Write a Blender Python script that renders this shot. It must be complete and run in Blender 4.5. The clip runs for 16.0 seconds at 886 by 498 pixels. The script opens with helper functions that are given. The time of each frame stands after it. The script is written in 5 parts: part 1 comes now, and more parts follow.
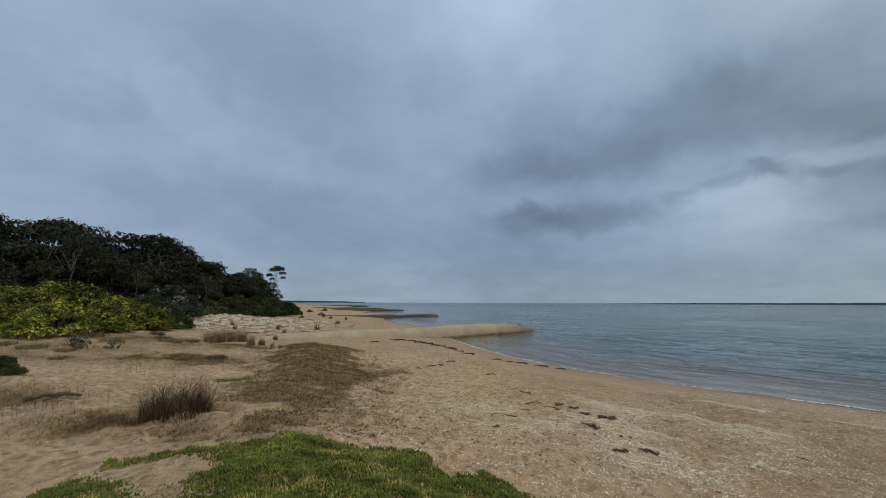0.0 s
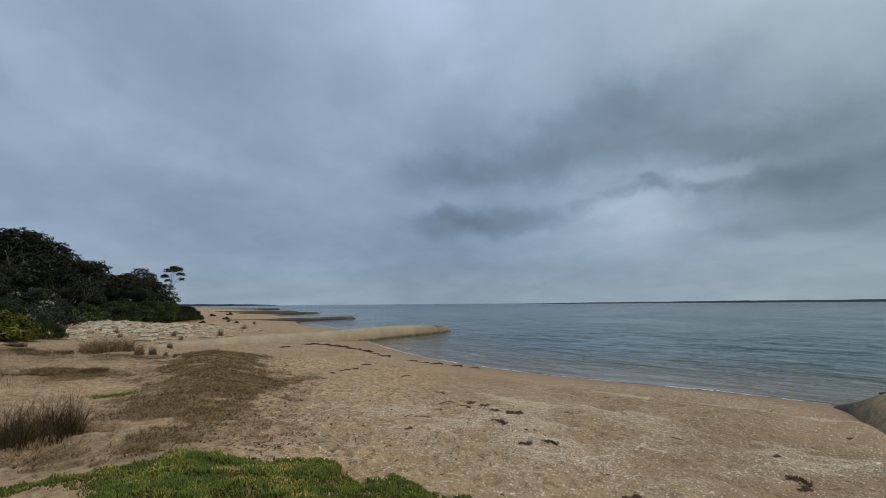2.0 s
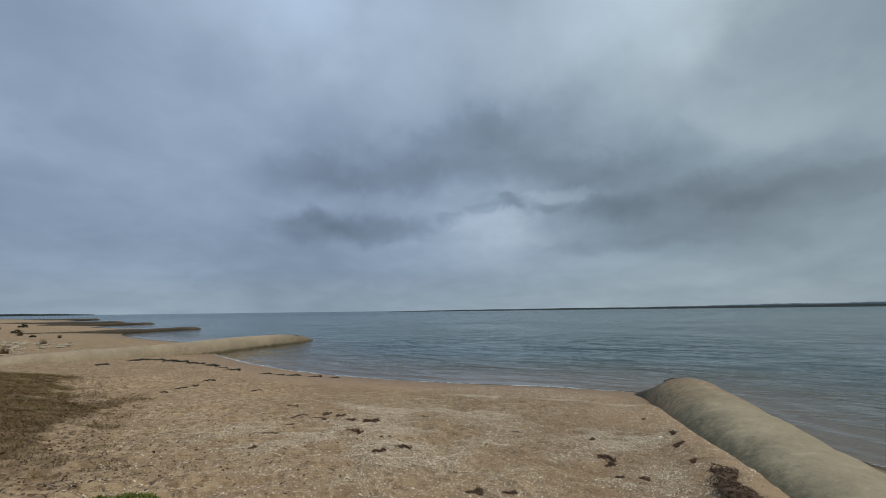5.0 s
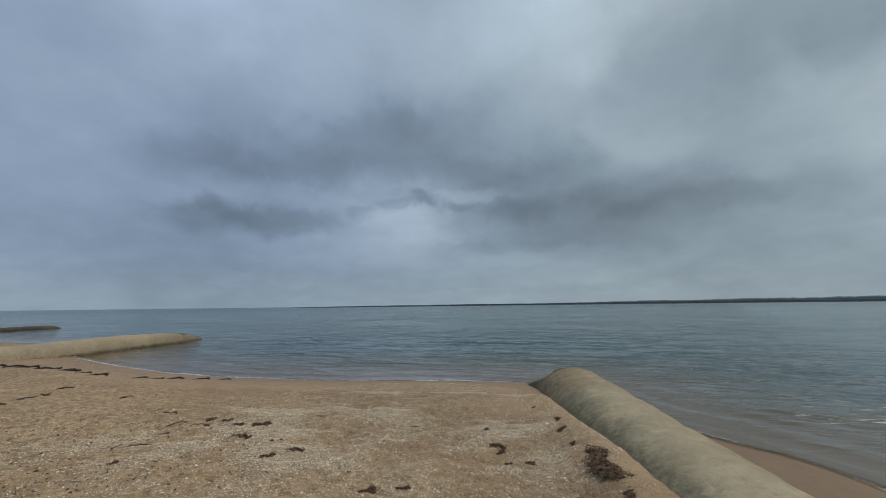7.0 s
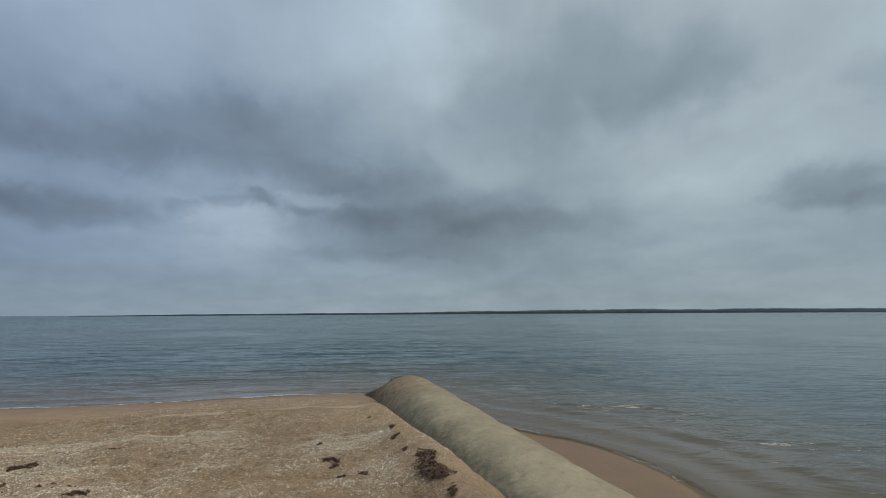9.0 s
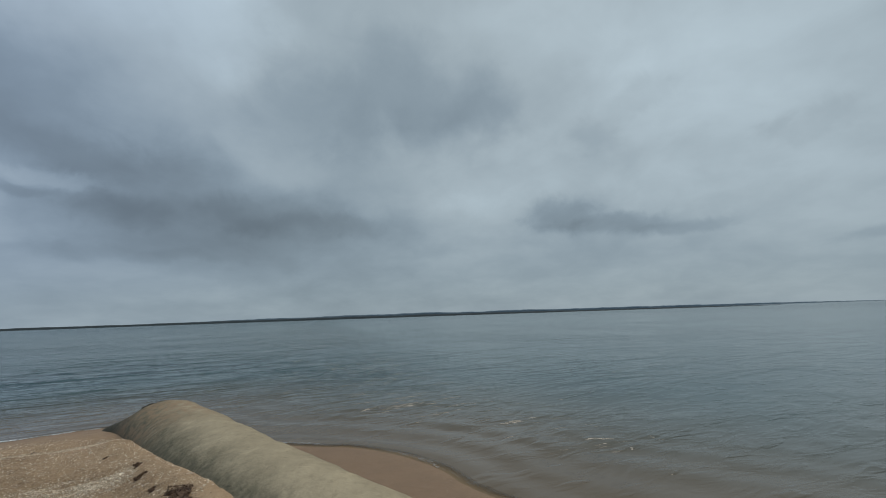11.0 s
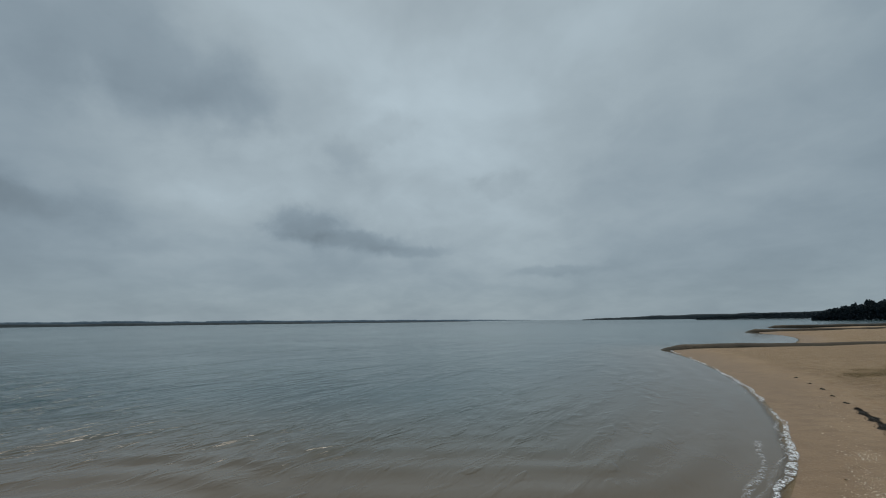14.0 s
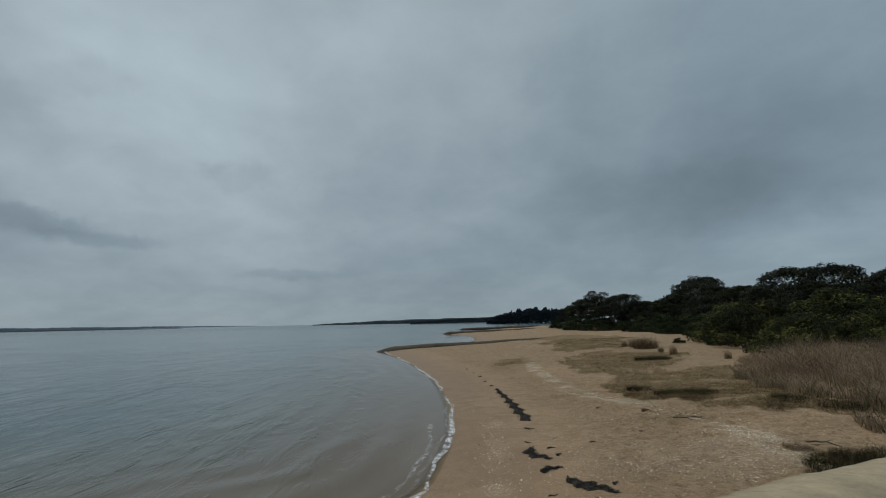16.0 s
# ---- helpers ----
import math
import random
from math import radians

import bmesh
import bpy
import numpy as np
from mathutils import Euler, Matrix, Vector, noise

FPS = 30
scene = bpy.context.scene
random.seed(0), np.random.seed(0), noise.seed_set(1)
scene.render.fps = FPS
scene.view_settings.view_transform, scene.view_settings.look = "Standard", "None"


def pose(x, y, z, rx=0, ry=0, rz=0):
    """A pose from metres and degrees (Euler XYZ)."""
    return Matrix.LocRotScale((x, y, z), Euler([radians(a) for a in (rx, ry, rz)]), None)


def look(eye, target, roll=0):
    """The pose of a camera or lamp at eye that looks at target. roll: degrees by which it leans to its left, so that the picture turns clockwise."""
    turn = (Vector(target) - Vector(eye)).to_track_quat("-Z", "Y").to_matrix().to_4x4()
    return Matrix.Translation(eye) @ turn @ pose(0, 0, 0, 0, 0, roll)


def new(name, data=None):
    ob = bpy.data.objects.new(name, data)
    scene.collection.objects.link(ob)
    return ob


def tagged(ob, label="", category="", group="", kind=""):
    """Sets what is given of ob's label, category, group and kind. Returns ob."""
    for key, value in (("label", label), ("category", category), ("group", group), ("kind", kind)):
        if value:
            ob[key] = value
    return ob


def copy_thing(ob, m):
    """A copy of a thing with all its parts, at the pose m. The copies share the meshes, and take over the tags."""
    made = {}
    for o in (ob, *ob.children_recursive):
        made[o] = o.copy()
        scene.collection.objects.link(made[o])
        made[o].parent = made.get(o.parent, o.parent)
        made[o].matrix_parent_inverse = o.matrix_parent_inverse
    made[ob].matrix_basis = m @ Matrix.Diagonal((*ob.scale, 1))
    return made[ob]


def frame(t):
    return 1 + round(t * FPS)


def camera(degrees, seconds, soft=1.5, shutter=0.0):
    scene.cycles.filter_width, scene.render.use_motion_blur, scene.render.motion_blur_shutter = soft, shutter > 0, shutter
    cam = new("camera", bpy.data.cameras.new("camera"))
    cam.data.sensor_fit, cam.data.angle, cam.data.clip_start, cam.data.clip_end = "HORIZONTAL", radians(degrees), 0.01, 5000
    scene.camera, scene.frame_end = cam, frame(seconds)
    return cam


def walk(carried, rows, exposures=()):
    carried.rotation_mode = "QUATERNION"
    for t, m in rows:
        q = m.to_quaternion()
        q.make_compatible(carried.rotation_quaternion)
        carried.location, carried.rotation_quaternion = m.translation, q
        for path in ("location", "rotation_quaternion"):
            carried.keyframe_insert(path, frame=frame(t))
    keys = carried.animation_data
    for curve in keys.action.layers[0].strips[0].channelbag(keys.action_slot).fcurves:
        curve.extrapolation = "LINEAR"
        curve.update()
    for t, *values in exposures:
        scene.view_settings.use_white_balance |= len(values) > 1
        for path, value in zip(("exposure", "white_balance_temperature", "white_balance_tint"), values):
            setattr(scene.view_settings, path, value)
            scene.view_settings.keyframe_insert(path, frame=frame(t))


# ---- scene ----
cam = camera(93.05, 16.0, soft=1.0)
PATH = [
    (0.0, pose(-0.000, -0.000, 2.798, 97.25, -0.17, 0.00)),
    (0.5, pose(0.007, 0.003, 2.809, 97.18, -0.54, -1.25)),
    (1.0, pose(0.021, -0.010, 2.816, 97.25, -0.51, -3.82)),
    (1.5, pose(0.039, -0.027, 2.822, 97.36, 0.01, -7.16)),
    (2.0, pose(0.058, -0.015, 2.813, 97.42, 0.45, -11.02)),
    (2.5, pose(0.073, 0.008, 2.800, 97.80, 0.88, -15.47)),
    (3.0, pose(0.069, -0.010, 2.805, 98.28, 1.07, -18.55)),
    (3.5, pose(0.079, -0.013, 2.794, 98.38, 0.81, -21.69)),
    (4.0, pose(0.098, -0.001, 2.779, 98.41, 0.49, -23.71)),
    (6.5, pose(0.308, -0.089, 2.792, 97.72, 1.11, -38.10)),
    (7.0, pose(0.316, -0.058, 2.783, 97.61, 0.69, -41.11)),
    (7.5, pose(0.285, -0.038, 2.801, 97.72, 0.20, -45.81)),
    (8.0, pose(0.278, -0.045, 2.805, 97.93, 0.07, -51.22)),
    (10.5, pose(0.078, -0.308, 2.852, 99.24, 1.52, -81.69)),
    (11.0, pose(0.112, -0.372, 2.886, 98.91, 1.90, -89.44)),
    (11.5, pose(0.137, -0.411, 2.872, 98.65, 1.72, -97.35)),
    (12.0, pose(0.150, -0.423, 2.864, 98.93, 0.58, -103.33)),
    (12.5, pose(0.164, -0.421, 2.862, 99.33, 0.20, -107.29)),
    (13.0, pose(0.193, -0.400, 2.844, 99.53, 0.17, -112.23)),
    (13.5, pose(0.257, -0.360, 2.814, 99.72, 0.36, -117.60)),
    (14.0, pose(0.315, -0.342, 2.784, 99.73, 0.66, -124.31)),
    (14.5, pose(0.218, -0.368, 2.762, 99.75, 0.74, -130.45)),
    (15.0, pose(0.129, -0.459, 2.769, 99.67, 0.62, -138.08)),
    (15.5, pose(0.045, -0.539, 2.772, 99.63, 0.90, -148.82)),
    (16.0, pose(-0.018, -0.588, 2.790, 99.87, 1.14, -159.35)),
]
walk(cam, PATH, [(0, 0.1), (4, 0.1), (6.4, 0.01), (7.5, 0.0), (8, 0.01), (10.4, -0.07), (11.2, -0.03), (12.0, -0.05), (12.6, -0.13), (13.5, -0.09), (16, -0.17)])

# ---- world, sun, exposure ----
SUN_AZ, SUN_EL = -112.0, 58.0


class Net:
    """Short hand for node trees."""

    def __init__(self, tree):
        self.tree = tree
        tree.nodes.clear()

    def add(self, kind, **inputs):
        node = self.tree.nodes.new(kind)
        self.put(node, **inputs)
        return node

    def put(self, node, **inputs):
        for key, value in inputs.items():
            if key[0] == "i" and key[1:].isdigit():
                socket = node.inputs[int(key[1:])]
            else:
                socket = node.inputs[key.replace("_", " ")]
            if isinstance(value, bpy.types.NodeSocket):
                self.tree.links.new(value, socket)
            else:
                socket.default_value = value

    def math(self, op, a, b=0.0, c=0.0):
        node = self.add("ShaderNodeMath", i0=a, i1=b, i2=c)
        node.operation = op
        return node.outputs[0]

    def ramp(self, value, lo, hi, a=0.0, b=1.0, smooth=True):
        node = self.add("ShaderNodeMapRange", Value=value)
        node.interpolation_type = "SMOOTHSTEP" if smooth else "LINEAR"
        node.inputs["From Min"].default_value, node.inputs["From Max"].default_value = lo, hi
        node.inputs["To Min"].default_value, node.inputs["To Max"].default_value = a, b
        return node.outputs[0]

    def noise(self, vector, scale, detail=4.0, rough=0.55, warp=0.0):
        node = self.add("ShaderNodeTexNoise", Vector=vector, Scale=scale, Detail=detail, Roughness=rough, Distortion=warp)
        return node.outputs["Fac"]

    def cells(self, vector, scale, feature="F1", out="Distance"):
        node = self.add("ShaderNodeTexVoronoi", Vector=vector, Scale=scale)
        node.feature = feature
        return node.outputs[out]

    def scaled(self, vector, x, y, z, rz=0.0):
        node = self.add("ShaderNodeMapping", Vector=vector, Scale=(x, y, z), Rotation=(0, 0, radians(rz)))
        return node.outputs[0]

    def mix(self, fac, a, b, blend="MIX"):
        node = self.add("ShaderNodeMix")
        node.data_type, node.blend_type = "RGBA", blend
        for socket, value in ((node.inputs[0], fac), (node.inputs[6], a), (node.inputs[7], b)):
            if isinstance(value, bpy.types.NodeSocket):
                self.tree.links.new(value, socket)
            elif isinstance(value, tuple):
                socket.default_value = (*value, 1.0)
            else:
                socket.default_value = value
        return node.outputs[2]


def make_world():
    world = bpy.data.worlds.new("overcast_sky")
    scene.world = world
    world.use_nodes = True
    n = Net(world.node_tree)
    sky = n.add("ShaderNodeTexSky")
    sky.sky_type, sky.sun_disc = "NISHITA", False
    sky.sun_elevation, sky.sun_rotation = radians(SUN_EL), radians(-SUN_AZ)
    way = n.add("ShaderNodeTexCoord").outputs["Generated"]
    xyz = n.add("ShaderNodeSeparateXYZ", Vector=way).outputs
    # azimuth counted to the left from +y, unwrapped about the open water
    ca, sa = math.cos(radians(-79.0)), math.sin(radians(-79.0))
    u = n.math("ADD", n.math("MULTIPLY", xyz[0], -ca), n.math("MULTIPLY", xyz[1], -sa))
    v = n.math("ADD", n.math("MULTIPLY", xyz[0], -sa), n.math("MULTIPLY", xyz[1], ca))
    az = n.math("ADD", n.math("MULTIPLY", n.math("ARCTAN2", u, v), 180 / math.pi), -79.0)
    el = n.math("MULTIPLY", n.math("ARCSINE", xyz[2]), 180 / math.pi)
    # the cloud deck, seen in perspective
    lift = n.math("ADD", n.math("MAXIMUM", xyz[2], 0.0), 0.32)
    deck = n.add("ShaderNodeCombineXYZ", X=n.math("DIVIDE", xyz[0], lift), Y=n.math("DIVIDE", xyz[1], lift), Z=0.0).outputs[0]
    broad = n.noise(deck, 1.6, 5.0, 0.5, 0.3)
    fine = n.noise(deck, 5.0, 5.0, 0.55, 0.3)
    wob_a = n.math("MULTIPLY", n.math("SUBTRACT", n.noise(way, 4.0, 5.0, 0.50), 0.5), 15.0)
    shifted = n.add("ShaderNodeVectorMath", i0=way, i1=(3.1, 1.7, 5.3)).outputs[0]
    wob_e = n.math("MULTIPLY", n.math("SUBTRACT", n.noise(shifted, 5.0, 5.0, 0.50), 0.5), n.ramp(el, 0, 30, 3.0, 11.0))
    wa, we = n.math("ADD", az, wob_a), n.math("ADD", el, wob_e)
    # billowing edges: soft for the broad masses, tighter for the small clouds
    billow = n.math("SUBTRACT", n.noise(n.scaled(way, 1.0, 1.0, 1.5), 13.0, 6.0, 0.55, 0.4), 0.5)
    billow_e = n.math("SUBTRACT", n.noise(shifted, 13.0, 6.0, 0.55, 0.4), 0.5)
    broad_a, broad_e = n.math("MULTIPLY_ADD", billow, 6.0, wa), n.math("MULTIPLY_ADD", billow_e, n.ramp(el, 4, 25, 2.6, 6.0), we)
    small_a = n.math("MULTIPLY_ADD", billow, 7.0, n.math("MULTIPLY_ADD", wob_a, 0.22, az))
    small_e = n.math("MULTIPLY_ADD", billow_e, n.ramp(el, 6, 24, 2.8, 6.0), n.math("MULTIPLY_ADD", wob_e, 0.18, el))
    total = None
    for blobs, ga, ge, edge in ((SKY_DARK, broad_a, broad_e, 1.5), (SKY_DARK_SOUTH, broad_a, broad_e, 1.5), (SKY_LIGHT, broad_a, broad_e, 1.3), (SKY_SMALL, small_a, small_e, 1.9)):
        for a, e, w, h, amp in blobs:
            da = n.math("DIVIDE", n.math("SUBTRACT", ga, a), w)
            de = n.math("DIVIDE", n.math("SUBTRACT", ge, e), h)
            d2 = n.math("MULTIPLY_ADD", da, da, n.math("MULTIPLY", de, de))
            g = n.math("EXPONENT", n.math("MULTIPLY", n.math("POWER", d2, edge), -1.0))
            total = n.math("MULTIPLY", g, amp) if total is None else n.math("MULTIPLY_ADD", g, amp, total)
    value = n.math("MAXIMUM", n.math("MULTIPLY_ADD", total, 1.6, 1.0), 0.4)
    columns = [n.math("EXPONENT", n.math("MULTIPLY", n.math("POWER", n.math("DIVIDE", n.math("SUBTRACT", wa, 48.0 - 14.0 * k), 11.0), 2.0), -1.0)) for k in range(19)]
    trend = None
    for e, row in SKY_TREND:
        g = n.math("EXPONENT", n.math("MULTIPLY", n.math("POWER", n.math("DIVIDE", n.math("SUBTRACT", we, e), 6.5), 2.0), -1.0))
        line = None
        for c, amp in zip(columns, row):
            line = n.math("MULTIPLY", c, amp) if line is None else n.math("MULTIPLY_ADD", c, amp, line)
        trend = n.math("MULTIPLY", g, line) if trend is None else n.math("MULTIPLY_ADD", g, line, trend)
    value = n.math("MULTIPLY", value, n.math("POWER", 2.0, trend))
    value = n.math("MULTIPLY", value, n.ramp(broad, 0.3, 0.7, 0.93, 1.07))
    value = n.math("MULTIPLY", value, n.ramp(fine, 0.3, 0.7, 0.96, 1.04))
    value = n.math("MULTIPLY", value, n.ramp(el, 38, 80, 1.0, ZENITH))
    value = n.math("MULTIPLY", value, SKY_LEVEL)
    tone = n.mix(n.ramp(az, -82, -4), (0.88, 1.07, 1.18), (0.80, 1.02, 1.33))
    tone = n.mix(n.ramp(az, -215, -165), (0.80, 1.04, 1.18), tone)
    tone = n.mix(n.ramp(el, 0, 7), n.mix(0.5, tone, (0.86, 1.06, 1.16)), tone)
    tone = n.mix(n.ramp(value, 0.26, 0.44), n.mix(1.0, tone, (0.95, 1.0, 1.055), "MULTIPLY"), tone)
    cloud = n.mix(1.0, tone, n.add("ShaderNodeCombineColor", Red=value, Green=value, Blue=value).outputs[0], "MULTIPLY")
    clear = n.add("ShaderNodeBackground", Color=sky.outputs[0], Strength=0.06)
    deep = n.add("ShaderNodeBackground", Color=cloud, Strength=1.0)
    both = n.add("ShaderNodeMixShader", i0=0.93, i1=clear.outputs[0], i2=deep.outputs[0])
    n.add("ShaderNodeOutputWorld", Surface=both.outputs[0])


# cloud masses: azimuth, elevation, half width, half height in degrees, strength
SKY_DARK = [
    (-8, 17.5, 9, 3.0, -0.10), (-20, 19, 9, 4, -0.125), (-32, 22, 9, 4, -0.135), (-43, 23, 9, 5, -0.11),
    (-30, 17.6, 14, 2.4, -0.10), (-47, 17.6, 8, 2.6, -0.10), (-57, 9, 12, 1.6, -0.05), (25, 31, 9, 6, -0.048), (36, 12, 6, 3, -0.05),
    (26, 12.5, 6, 2.2, -0.05), (6, 9, 12, 5, -0.06), (14, 27, 7, 5, -0.048), (-35, 27, 10, 5, -0.06), (40, 20, 6, 2.5, -0.05), (-20, 7.6, 9, 1.0, -0.05),
]
SKY_DARK_SOUTH = [
    (-70, 26, 8, 6, -0.10), (-84, 29, 11, 7, -0.15), (-95, 27, 5, 5, -0.09), (-56, 17, 9, 4, -0.13), (-66, 13.5, 9, 3.0, -0.14), (-79, 12, 8, 2, -0.07),
    (-64, 8.5, 11, 3.5, -0.08), (-195, 13, 12, 4.5, -0.12), (-205, 18, 14, 6, -0.096), (-177, 24, 8, 9, -0.084), (-149, 17, 6, 3, -0.036),
    (-95, 9, 14, 1.2, -0.042), (-190, 30, 14, 6, -0.06), (-183, 16.5, 9, 2.4, -0.05),
]
# small clouds with shapes of their own
SKY_SMALL = [
    (-11.5, 10.9, 5.0, 2.1, -0.15), (-20, 10.8, 6.5, 2.0, -0.19), (-11.4, 12.2, 2.2, 1.2, -0.08), (-38, 14.3, 2.4, 0.8, -0.17), (-34.4, 13.5, 1.7, 0.8, -0.10), (-30.6, 12.4, 2.6, 1.0, -0.12),
    (-43.2, 12.9, 2.4, 0.8, -0.11), (-51, 12.2, 5, 1.8, -0.12), (-58, 12.8, 9, 2.3, -0.10), (-72, 11.8, 9, 1.9, -0.08), (-53, 7.7, 11, 0.8, -0.06),
    (-36, 11.6, 6, 1.7, 0.17), (-45, 14.6, 5, 1.0, 0.15), (-41, 9.4, 6, 1.2, 0.06), (-105.8, 12.5, 4.6, 2.3, -0.19), (-112, 10.6, 7, 1.3, -0.17), (-120.5, 9.5, 5.5, 0.8, -0.13), (-117, 25.8, 4.2, 2.6, -0.09), (-111, 22.2, 3.6, 2.6, -0.08), (-132.5, 18.3, 4, 1.6, -0.08), (-138.5, 6.2, 6, 0.7, -0.09),
]
SKY_LIGHT = [
    (42, 27, 6, 4, 0.084), (35, 23, 5, 3, 0.085), (27, 20.2, 5, 2.4, 0.075), (20, 17.2, 5, 2.2, 0.065), (-8, 34.5, 8, 8, 0.12), (-3, 24, 6, 5, 0.05),
    (-39, 9, 8, 1.8, 0.07), (-28, 8, 12, 2.5, 0.06), (-47, 6, 12, 2, 0.048), (-61, 36, 6, 7, 0.12),
    (-88, 20, 8, 5, 0.072), (-103, 19, 7, 5, 0.10), (-122, 27, 12, 10, 0.12), (-95, 16, 5, 3, 0.06), (-137, 24, 12, 10, 0.072),
    (-118, 14, 8, 3, 0.072), (-204, 8, 10, 2.5, 0.06),
]
# broad brightness of the cloud cover in stops: rows of elevation, columns of azimuth from 48 by steps of -14
SKY_TREND = [
    (4, [-0.00, -0.03, -0.15, -0.04, -0.33, -0.24, -0.09, -0.10, -0.02, -0.20, -0.15, -0.07, -0.08, -0.09, -0.14, -0.20, -0.09, -0.09, -0.02]),
    (11, [-0.00, -0.02, -0.27, -0.00, -0.11, -0.10, 0.04, -0.30, -0.27, -0.26, 0.15, -0.07, -0.00, 0.18, -0.04, 0.03, -0.19, -0.20, -0.07]),
    (19, [0.01, 0.07, -0.14, 0.04, -0.17, -0.08, -0.11, -0.23, 0.21, -0.01, 0.11, 0.01, 0.07, 0.12, -0.05, -0.06, -0.06, -0.15, -0.15]),
    (28, [-0.00, 0.02, -0.04, -0.07, -0.12, 0.11, 0.15, 0.14, 0.15, 0.01, -0.08, 0.13, 0.16, -0.01, 0.17, 0.11, 0.05, 0.08, -0.08]),
    (37, [0.00, 0.01, 0.04, 0.15, 0.20, 0.21, 0.17, 0.36, 0.10, 0.11, 0.12, 0.22, 0.12, 0.19, 0.25, 0.14, 0.11, 0.07, 0.01]),
]
SKY_LEVEL, ZENITH = 0.37, 1.9
make_world()
sun = new("sun", bpy.data.lights.new("sun", "SUN"))
sun.data.energy, sun.data.angle, sun.data.color = 1.35, radians(28), (1.0, 0.90, 0.77)
sun_way = Vector((-math.sin(radians(SUN_AZ)) * math.cos(radians(SUN_EL)), math.cos(radians(SUN_AZ)) * math.cos(radians(SUN_EL)), math.sin(radians(SUN_EL))))
sun.matrix_world = look(sun_way * 50, (0, 0, 0))
# ---- the lie of the land ----
# the water's edge from the north to the south; the land lies to the west
SHORE_NORTH = [
    (-900, 1600), (-300, 700), (-120, 360), (-62, 268), (-48, 262), (-60, 225), (-44, 185), (-26, 163), (-40, 155), (-28, 141), (-14, 140),
    (-25, 126), (-18, 104), (-3, 87), (-12, 80), (-8, 62), (-0.5, 46), (3, 40), (0.0, 35.2), (2.3, 25.6), (4.3, 20.3),
    (6.3, 17.1), (8.5, 14.4), (10.2, 12.7), (11.5, 11.2), (12.7, 9.7), (12.8, 8.3), (11.0, 5.4),
]
SHORE_SOUTH = [
    (10.3, 3.0), (10.1, 1.5), (8.8, -0.1), (7.5, -0.7), (5.4, -3.2), (3.6, -5.8), (2.9, -7.4), (3.2, -9.1), (3.6, -10.8), (4.4, -13.0),
    (5.9, -16.6), (8.9, -22.2), (13.6, -29.4), (21.6, -39.4), (19, -43), (16.5, -50), (17.5, -62), (24, -80), (35, -94), (29, -100),
    (24, -118), (30, -132), (46, -138), (32, -146), (14, -160), (-60, -260), (-200, -520), (-700, -1300),
]


def rounded(points, rounds=2):
    p = np.array(points, float)
    for _ in range(rounds):
        q = np.empty((2 * len(p), 2))
        q[0], q[-1] = p[0], p[-1]
        q[1:-1:2], q[2::2] = 0.75 * p[:-1] + 0.25 * p[1:], 0.25 * p[:-1] + 0.75 * p[1:]
        p = q
    return p


SHORE = rounded(SHORE_NORTH + SHORE_SOUTH)


def shore_distance(x, y):
    """Metres inland from the water's edge; below zero in the water."""
    x, y = np.atleast_1d(np.asarray(x, float)), np.atleast_1d(np.asarray(y, float))
    best, wind = np.full(x.shape, 1e18), np.zeros(x.shape)
    ring = np.vstack([SHORE, [[-6000, -1300], [-6000, 1600], SHORE[0]]])
    for i, (a, b) in enumerate(zip(ring[:-1], ring[1:])):
        d = b - a
        if i < len(SHORE) - 1:
            k = np.clip(((x - a[0]) * d[0] + (y - a[1]) * d[1]) / (d @ d + 1e-12), 0, 1)
            best = np.minimum(best, (x - a[0] - k * d[0]) ** 2 + (y - a[1] - k * d[1]) ** 2)
        cross = ((a[1] > y) != (b[1] > y)) & (x < (b[0] - a[0]) * (y - a[1]) / (d[1] + 1e-12 * (d[1] == 0)) + a[0])
        wind += cross
    return np.sqrt(best) * np.where(wind % 2 == 1, 1.0, -1.0)


def value_noise(x, y, seed=0):
    xi, yi = np.floor(x), np.floor(y)
    fx, fy = x - xi, y - yi
    fx, fy = fx * fx * (3 - 2 * fx), fy * fy * (3 - 2 * fy)

    def lattice(i, j):
        h = np.sin(i * 127.1 + j * 311.7 + seed * 74.7) * 43758.5453
        return h - np.floor(h)

    return (lattice(xi, yi) * (1 - fx) + lattice(xi + 1, yi) * fx) * (1 - fy) + (lattice(xi, yi + 1) * (1 - fx) + lattice(xi + 1, yi + 1) * fx) * fy


def fbm(x, y, octaves=4, seed=0):
    total, amp = 0.0, 0.5
    for k in range(octaves):
        total = total + amp * (value_noise(x * 2**k + 17.3 * k, y * 2**k - 9.1 * k, seed + k) - 0.5)
        amp *= 0.5
    return total * 2


def smooth(v, lo, hi):
    k = np.clip((v - lo) / (hi - lo), 0, 1)
    return k * k * (3 - 2 * k)


def spot(x, y, cx, cy, rx, ry, turn=0.0):
    """A soft hump about (cx, cy), turned by degrees."""
    c, s = math.cos(radians(turn)), math.sin(radians(turn))
    u, v = (x - cx) * c + (y - cy) * s, -(x - cx) * s + (y - cy) * c
    return np.exp(-((u / rx) ** 2 + (v / ry) ** 2))


def inside(x, y, poly):
    odd = np.zeros(x.shape, bool)
    for (ax, ay), (bx, by) in zip(poly, poly[1:] + poly[:1]):
        odd ^= ((ay > y) != (by > y)) & (x < (bx - ax) * (y - ay) / (by - ay + 1e-12) + ax)
    return odd


